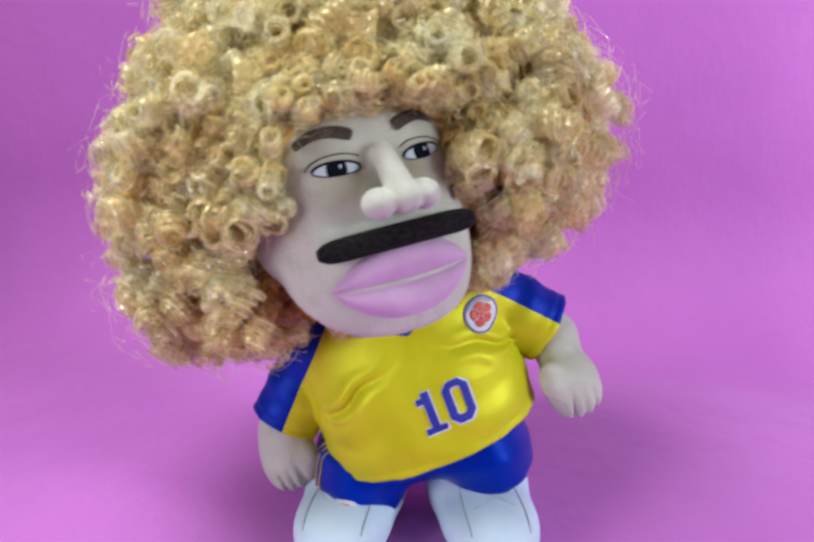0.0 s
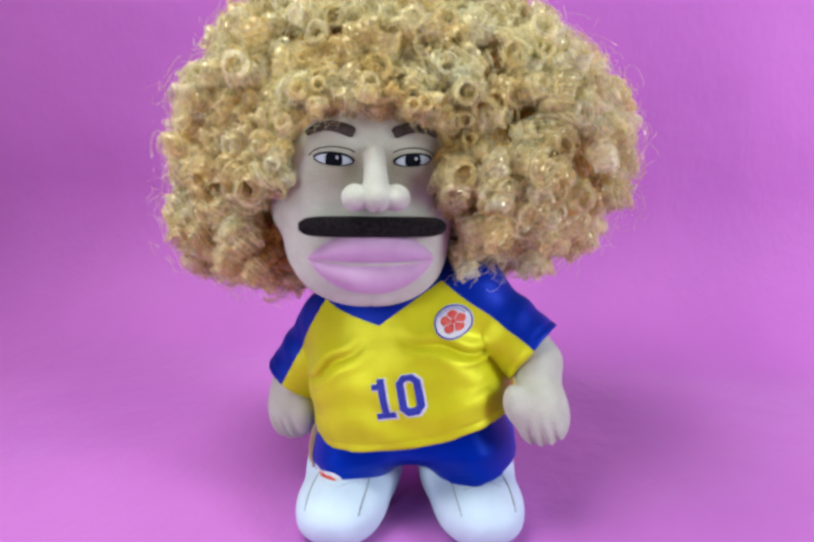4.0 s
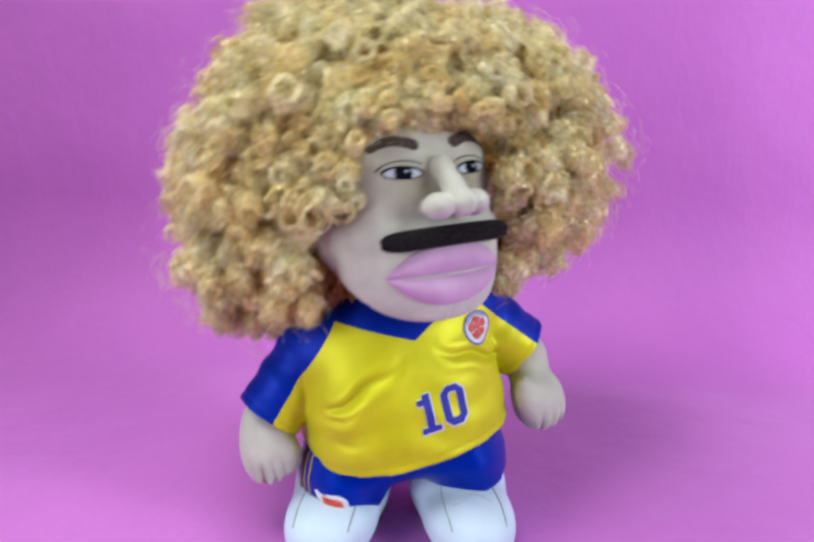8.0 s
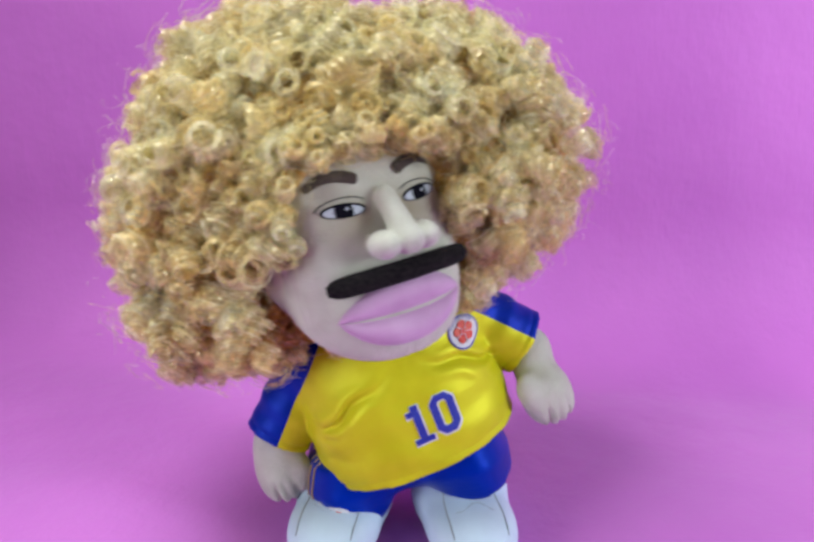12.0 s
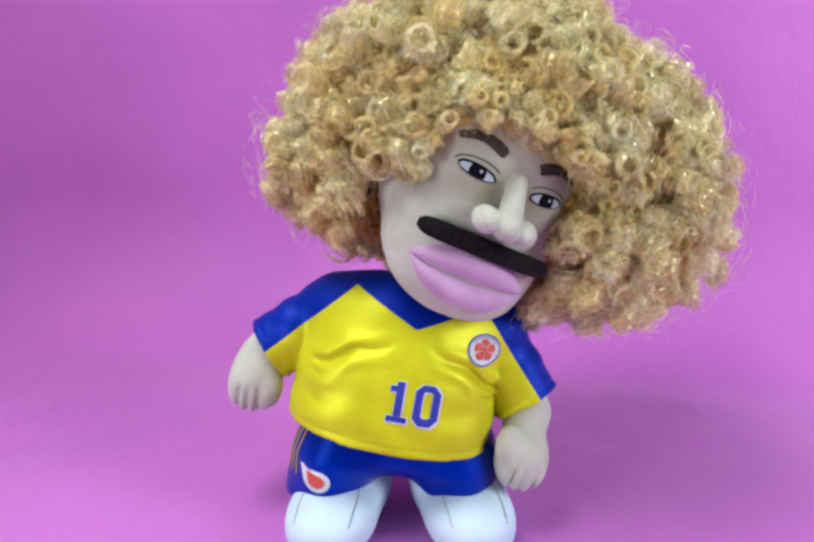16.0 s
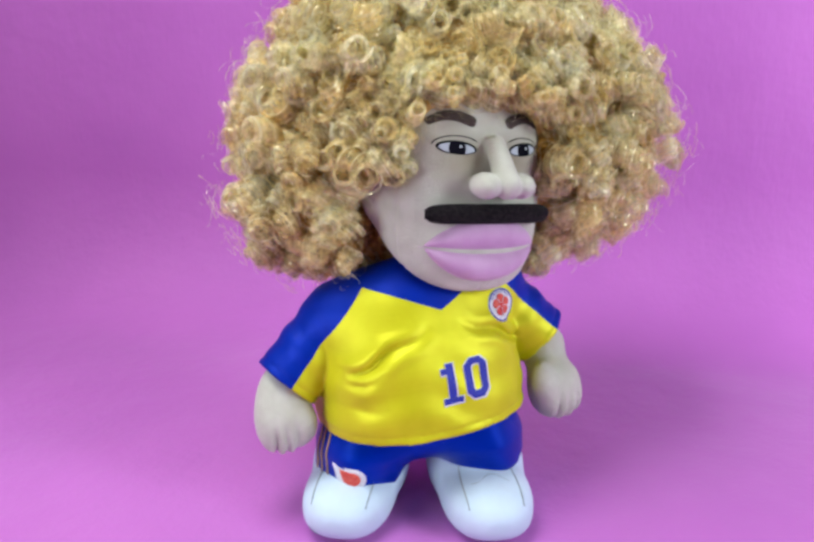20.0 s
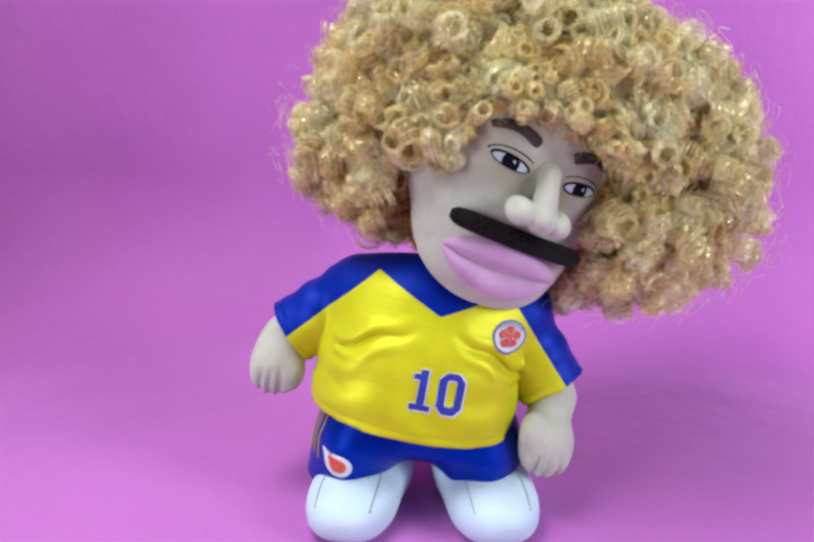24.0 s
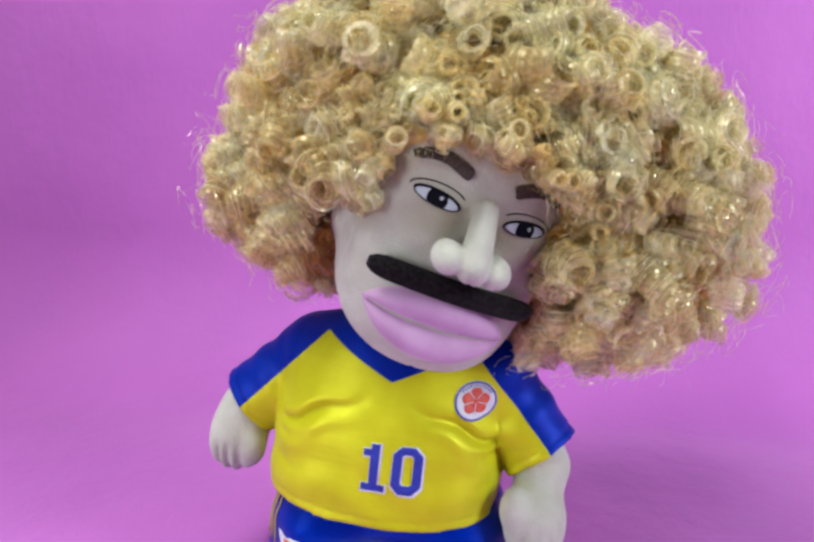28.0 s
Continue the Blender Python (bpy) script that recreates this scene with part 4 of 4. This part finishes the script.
def head():
    """The plush head: skull and nose, with lips, moustache, brows and embroidered eyes on it."""
    v, f = nets(features, (-0.075, -0.10, -0.098), (0.075, 0.065, 0.08), 0.0017)
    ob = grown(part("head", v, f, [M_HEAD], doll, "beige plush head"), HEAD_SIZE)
    v, f = nets(lip_solid(1), (-0.045, -0.072, -0.060), (0.045, -0.024, -0.015), 0.0012)
    grown(part("upper_lip", v, f, [M_LIP], ob, "pink plush upper lip"), HEAD_SIZE)
    v, f = nets(lip_solid(-1), (-0.045, -0.072, -0.075), (0.045, -0.024, -0.030), 0.0012)
    lower = grown(part("lower_lip", v - LIP_PIVOT, f, [M_LIP], ob, "pink plush lower lip"), HEAD_SIZE)
    pad = lambda x, y, z: ball(x, y - 5.5 * x * x, z, (0, -0.0450, MOUTH_Z), (0.032, 0.0095, 0.0070), 3.0)
    v, f = nets(pad, (-0.040, -0.066, -0.056), (0.040, -0.028, -0.034), 0.0016)
    grown(part("teeth", v, f, [M_TEETH], ob, "pale lilac cloth teeth"), HEAD_SIZE)
    xs = np.linspace(-0.0465, 0.0465, 31)
    zs = -0.0212 - 0.5 * xs ** 2
    y = front(skull, xs, zs) - 0.0032 - 0.004 * np.exp(-(xs / 0.02) ** 2)
    y = 0.5 * y + 0.5 * (y.min() + 0.002)
    r = 0.0066 * np.sqrt(np.clip(1 - (np.abs(xs) / 0.0475) ** 10, 0.06, 1))
    v, f = tube(np.stack([xs, y, zs], 1), r, 14, 0.75)
    grown(part("moustache", v, f, [M_FELT], ob, "black felt moustache"), HEAD_SIZE)
    for s in (-1, 1):
        # brow: broad and square at the nose, thin and falling at the temple
        t = np.linspace(0, 1, 26)
        line = np.stack([s * (0.0122 + 0.030 * t), 0.0360 + 0.0060 * np.sin(t * 2.4) - 0.0050 * t * t], 1)
        v, f = band(skull, line, (0.0074 - 0.0032 * t ** 2) * np.clip(np.sin(np.pi * (0.05 + 0.9 * t)) * 3.2, 0, 1) ** 0.5, 0.0018)
        grown(part("brow", v, f, [M_BROW], ob, "dark brown brow"), HEAD_SIZE)
        pile = Pile()
        cx, cz = s * 0.0250, 0.0196
        lift = lambda x: 0.0008 * s * (x - cx) / 0.0122
        up = [(cx + 0.0122 * math.cos(a), cz + 0.0042 * math.sin(a) + lift(cx + 0.0122 * math.cos(a))) for a in np.linspace(0, math.pi, 20)]
        low = [(cx - 0.0122 * math.cos(a), cz - 0.0034 * math.sin(a) + lift(cx - 0.0122 * math.cos(a))) for a in np.linspace(0, math.pi, 20)][1:-1]
        almond = up + low
        pile.add(*patch(skull, almond, 0.0005), 1)
        iris = [(cx + 0.0054 * math.cos(a), cz + max(min(0.0060 * math.sin(a), 0.0040), -0.0032)) for a in np.linspace(0, 2 * math.pi, 26, endpoint=False)]
        pile.add(*patch(skull, iris, 0.0008), 0)
        # the eye's glint, drawn as a small white disc on the iris
        pile.add(*patch(skull, arc(cx + 0.0020, cz + 0.0013, 0.0009, 0.0010, 0, 330, 12), 0.0011, rings=2), 1)
        pile.add(*band(skull, up, 0.0015, 0.0010), 0)
        pile.add(*band(skull, [almond[0]] + low[::-1] + [almond[19]], 0.0007, 0.0009), 0)
        lid = [(cx + 0.0150 * math.cos(a), cz + 0.0014 + 0.0066 * math.sin(a)) for a in np.linspace(0.5 if s < 0 else 0.1, math.pi - (0.1 if s < 0 else 0.5), 22)]
        pile.add(*band(skull, lid, 0.0007, 0.0006), 0)
        grown(pile.made("eye", [M_INK, M_EYEWHITE], ob, "embroidered dark eye"), HEAD_SIZE)
    return ob, lower


HAIR_C, HAIR_R = np.array((0.0264, 0.0586, 0.0292)), np.array((0.1958, 0.1269, 0.1331))
HAIR_LOW = 0.1124
LOBES = [  # bunches and hollows of the wig: the way to each, how far it swells
    (-1, 0, 0, -0.07), (-0.8, 0, -0.6, 0.13), (-0.8, 0, 0.6, -0.06), (1, 0, 0, -0.008), (0.8, 0, -0.6, -0.05), (0.8, 0, 0.6, -0.107),
    (0.4, 0, 0.9, -0.188), (-0.4, 0, 0.9, 0.049), (-0.5, 0.5, -0.7, 0.09), (0.5, 0.5, -0.7, 0.03), (0.7, -0.7, 0, 0.061), (-0.7, -0.7, 0, -0.144),
    (0.9, 0.4, -0.25, 0.010), (0.95, 0, 0.3, -0.072), (-0.95, 0, 0.3, -0.09), (-0.95, 0, -0.3, -0.03)]


def hair_reach(d):
    """How far the wig reaches from its middle in a direction of length one, lumpy as bunches of curls."""
    d = Vector(d)
    low = HAIR_LOW if d.z < 0 else HAIR_R[2]
    r = (abs(d.x / HAIR_R[0]) ** 2.3 + abs(d.y / HAIR_R[1]) ** 2.3 + abs(d.z / low) ** 2.3) ** (-1 / 2.3)
    swell = sum(k * math.exp(7 * (d.dot(Vector((x, y, z)).normalized()) - 1)) for x, y, z, k in LOBES)
    lump = 0.05 * noise.noise(d * 3.0 + Vector((5, 1, 2))) + 0.07 * noise.noise(d * 6.5)
    return r * (1 + swell + lump)


def free_of_face(p, slack=0.0):
    """True where the wig may be: not before the face, save the fringe and the locks at one cheek."""
    x, y, z = p
    if z < -0.076 and -0.10 < x < 0.112 and y < 0.07:
        return False
    if z > (0.051 if x > 0 else 0.054) - slack - 5.0 * x * x and y > -0.095:
        return True
    if x > 0.0:
        if x > 0.047 and -0.010 < z < 0.022 and y > -0.066:
            return True
        return y > 0.006 or x > 0.064 - slack
    return y > 0.012 or x < -0.070 or (x < -0.054 and z > 0.0)


def ringlet(rng, p, axis, radius, turns, length, count):
    """A coil of two thin locks and fine hairs round an axis: their ribbons."""
    a = Vector(axis).normalized()
    u = a.orthogonal().normalized()
    w = a.cross(u)
    a, u, w = np.array(a), np.array(u), np.array(w)
    ph = rng.random() * 6.28
    n = int(turns * 12) + 2
    t = np.linspace(0, 1, n)
    bow = np.outer(np.sin(t * 3 + ph) * radius * 0.3, u)

    def coil(phase, rr, shift):
        ang = phase + t * turns * 2 * np.pi
        radial = np.outer(np.cos(ang), u) + np.outer(np.sin(ang), w)
        return p + np.outer((t - 0.5) * length + shift, a) + bow + radial * (rr * (1 - 0.22 * t))[:, None], radial

    locks, strands = [], []
    for k in range(2):
        # a lock: broad, arched across, thin at both ends, with fine hairs lying along it
        phase, broad = ph + k * np.pi, radius * rng.uniform(0.28, 0.62)
        mid, radial = coil(phase, radius * 0.95, 0)
        hw = (broad * np.sqrt(np.clip(np.sin(np.pi * (0.06 + 0.88 * t)), 0, 1)))[:, None]
        locks.append(np.stack([mid - a * hw - radial * hw * 0.6, mid - a * hw * 0.5 - radial * hw * 0.12, mid + a * hw * 0.5 - radial * hw * 0.12, mid + a * hw - radial * hw * 0.6], 1))
        for q in range(count):
            loose = q % 3 == 0
            mid, radial = coil(phase + rng.gauss(0, 1.2 if loose else 0.25), radius * (rng.uniform(0.5, 1.3) if loose else rng.uniform(0.95, 1.06)), rng.gauss(0, 1.0 if loose else 0.5) * broad)
            tilt = rng.uniform(-0.6, 0.6)
            side = (a * math.cos(tilt) + radial * math.sin(tilt)) * rng.uniform(0.00010, 0.00024)
            strands.append(np.stack([mid - side, mid + side], 1))
    return locks, strands


def strips(pile, rows, index):
    """Ribbons, each an array of points along and across, into the pile."""
    for r in rows:
        n, m = r.shape[:2]
        pile.add(r, [(m * i + e, m * i + m + e, m * i + m + e + 1, m * i + e + 1) for i in range(n - 1) for e in range(m - 1)], index)


def somewhere(rng):
    z, a = rng.uniform(-1, 1), rng.uniform(0, 2 * math.pi)
    return np.array((math.sqrt(1 - z * z) * math.cos(a), math.sqrt(1 - z * z) * math.sin(a), z))


NECK_LOCK = (0.070, -0.004, -0.060)


def wig():
    """Blonde ringlets over an amber mass of roots, with a fringe round the face."""
    rng = random.Random(7)
    pile = Pile()

    def mass(x, y, z):
        low = np.where(z < HAIR_C[2], HAIR_LOW, HAIR_R[2])
        q = (np.abs((x - HAIR_C[0]) / HAIR_R[0]) ** 2.2 + np.abs((y - HAIR_C[1]) / HAIR_R[1]) ** 2.2 + np.abs((z - HAIR_C[2]) / low) ** 2.2) ** (1 / 2.2)
        d = (q - 0.70) * 0.11
        d = blend(d, ball(x, y, z, (0.002, 0.018, 0.036), (0.072, 0.062, 0.052)), 0.02)
        d = d + 0.004 * np.sin(x * 130 + 3 * np.sin(z * 70)) * np.sin(z * 120 + 2) * np.cos(y * 110)
        face = ball(x, y, z, (0, -0.075, -0.03), (0.058, 0.088, 0.080), 3.0)
        return np.maximum(d, -face)

    pile.add(*nets(mass, (-0.17, -0.075, -0.12), (0.23, 0.22, 0.15), 0.004), 1)

    def curl(p, d, radius, inner):
        out = Vector(d).normalized()
        axis = (out * rng.uniform(0.5, 1.6) + Vector((rng.gauss(0, 0.55), rng.gauss(-0.1, 0.5), rng.gauss(-0.2, 0.55)))).normalized()
        turns = rng.uniform(1.2, 2.6)
        locks, strands = ringlet(rng, p, axis, radius, turns, radius * rng.uniform(0.6, 1.1) * turns, 4)
        pale = rng.random()
        # inner curls take the darker amber that stands for shade between the locks
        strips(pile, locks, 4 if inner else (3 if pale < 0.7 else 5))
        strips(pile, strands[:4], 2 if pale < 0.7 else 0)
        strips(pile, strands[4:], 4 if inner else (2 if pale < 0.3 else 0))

    made = 0
    for k in range(14000):
        d = somewhere(rng)
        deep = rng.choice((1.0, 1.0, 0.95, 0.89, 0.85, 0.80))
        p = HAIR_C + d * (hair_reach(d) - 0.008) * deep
        if made >= 2700 or p[1] > 0.165 or not free_of_face(p) or (p[1] > 0.09 and rng.random() < 0.5):
            continue
        made += 1
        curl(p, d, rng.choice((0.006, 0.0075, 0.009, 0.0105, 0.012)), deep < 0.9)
    made = 0
    for k in range(6000):
        d = somewhere(rng)
        p = np.array((0.002, 0.018, 0.034)) + d * (0.086, 0.092, 0.070) * rng.uniform(0.88, 1.06)
        if made >= 420 or p[1] > 0.03 or p[2] < -0.012 or not free_of_face(p):
            continue
        made += 1
        curl(p, d, rng.choice((0.0035, 0.005, 0.0065)), False)
    # the lock that hangs beside the neck onto the collar
    for k in range(11):
        p = np.array(NECK_LOCK) + (rng.gauss(0, 0.007), rng.gauss(0, 0.006), rng.gauss(0, 0.007))
        curl(p, (0.4, -0.6, -0.7), rng.choice((0.005, 0.0065, 0.008)), False)
    # loose fine hairs that stand off the curls
    for k in range(9000):
        d = somewhere(rng)
        if k % 2:
            p = HAIR_C + d * hair_reach(d) * rng.uniform(0.9, 1.05)
        else:
            p = np.array((0.002, 0.018, 0.034)) + d * (0.086, 0.092, 0.070) * rng.uniform(0.9, 1.08)
        if p[1] > 0.13 or not free_of_face(p, 0.009):
            continue
        w = np.array((rng.gauss(0, 1), rng.gauss(0, 1), rng.gauss(0, 1)))
        w /= np.linalg.norm(w)
        b = np.cross(w, d)
        r = rng.uniform(0.004, 0.012)
        t = np.linspace(0, rng.uniform(1.5, 4.5), 7)
        line = p + np.outer(np.cos(t) * r, w) + np.outer(np.sin(t) * r, b) + np.outer(t * 0.001, d)
        side = np.outer(np.ones(7), d) * 0.00016
        pile.add(np.stack([line - side, line + side], 1), [(2 * i, 2 * i + 2, 2 * i + 3, 2 * i + 1) for i in range(6)], 2 if k % 4 < 2 else 0)
    return grown(pile.made("wig", [M_CURL, M_ROOT, M_PALE, M_LOCK, M_DEEP, M_CLEAR], head_ob, "glossy blonde ringlet wig"), HEAD_SIZE)


shorts_ob = shorts()
jersey_ob = jersey()
number(jersey_ob)
crest(jersey_ob)
for s in (-1, 1):
    part("plush_arm", *mitten(s), [M_PLUSH], jersey_ob, "beige plush arm with a mitten end")
head_ob, lip_ob = head()
wig()


def motions():
    """The doll sways: jersey and head go round one loop and pause; the shorts follow by a part."""
    walk(jersey_ob, [(t, pose(*PIVOT, rx, ry, rz)) for t, rx, ry, rz in TORSO])
    walk(head_ob, [(t, pose(x, y, z, rx, ry, rz)) for t, x, y, z, rx, ry, rz in HEAD])
    walk(lip_ob, [(t, pose(*(LIP_PIVOT * HEAD_SIZE), 7.0 * wide - 1.0)) for t, wide in MOUTH])
    walk(shorts_ob, [(t, pose(0, 0, 0.06, -2 + 0.25 * (rx + 8), 0.5 * ry, 0.45 * rz)) for t, rx, ry, rz in TORSO])


motions()
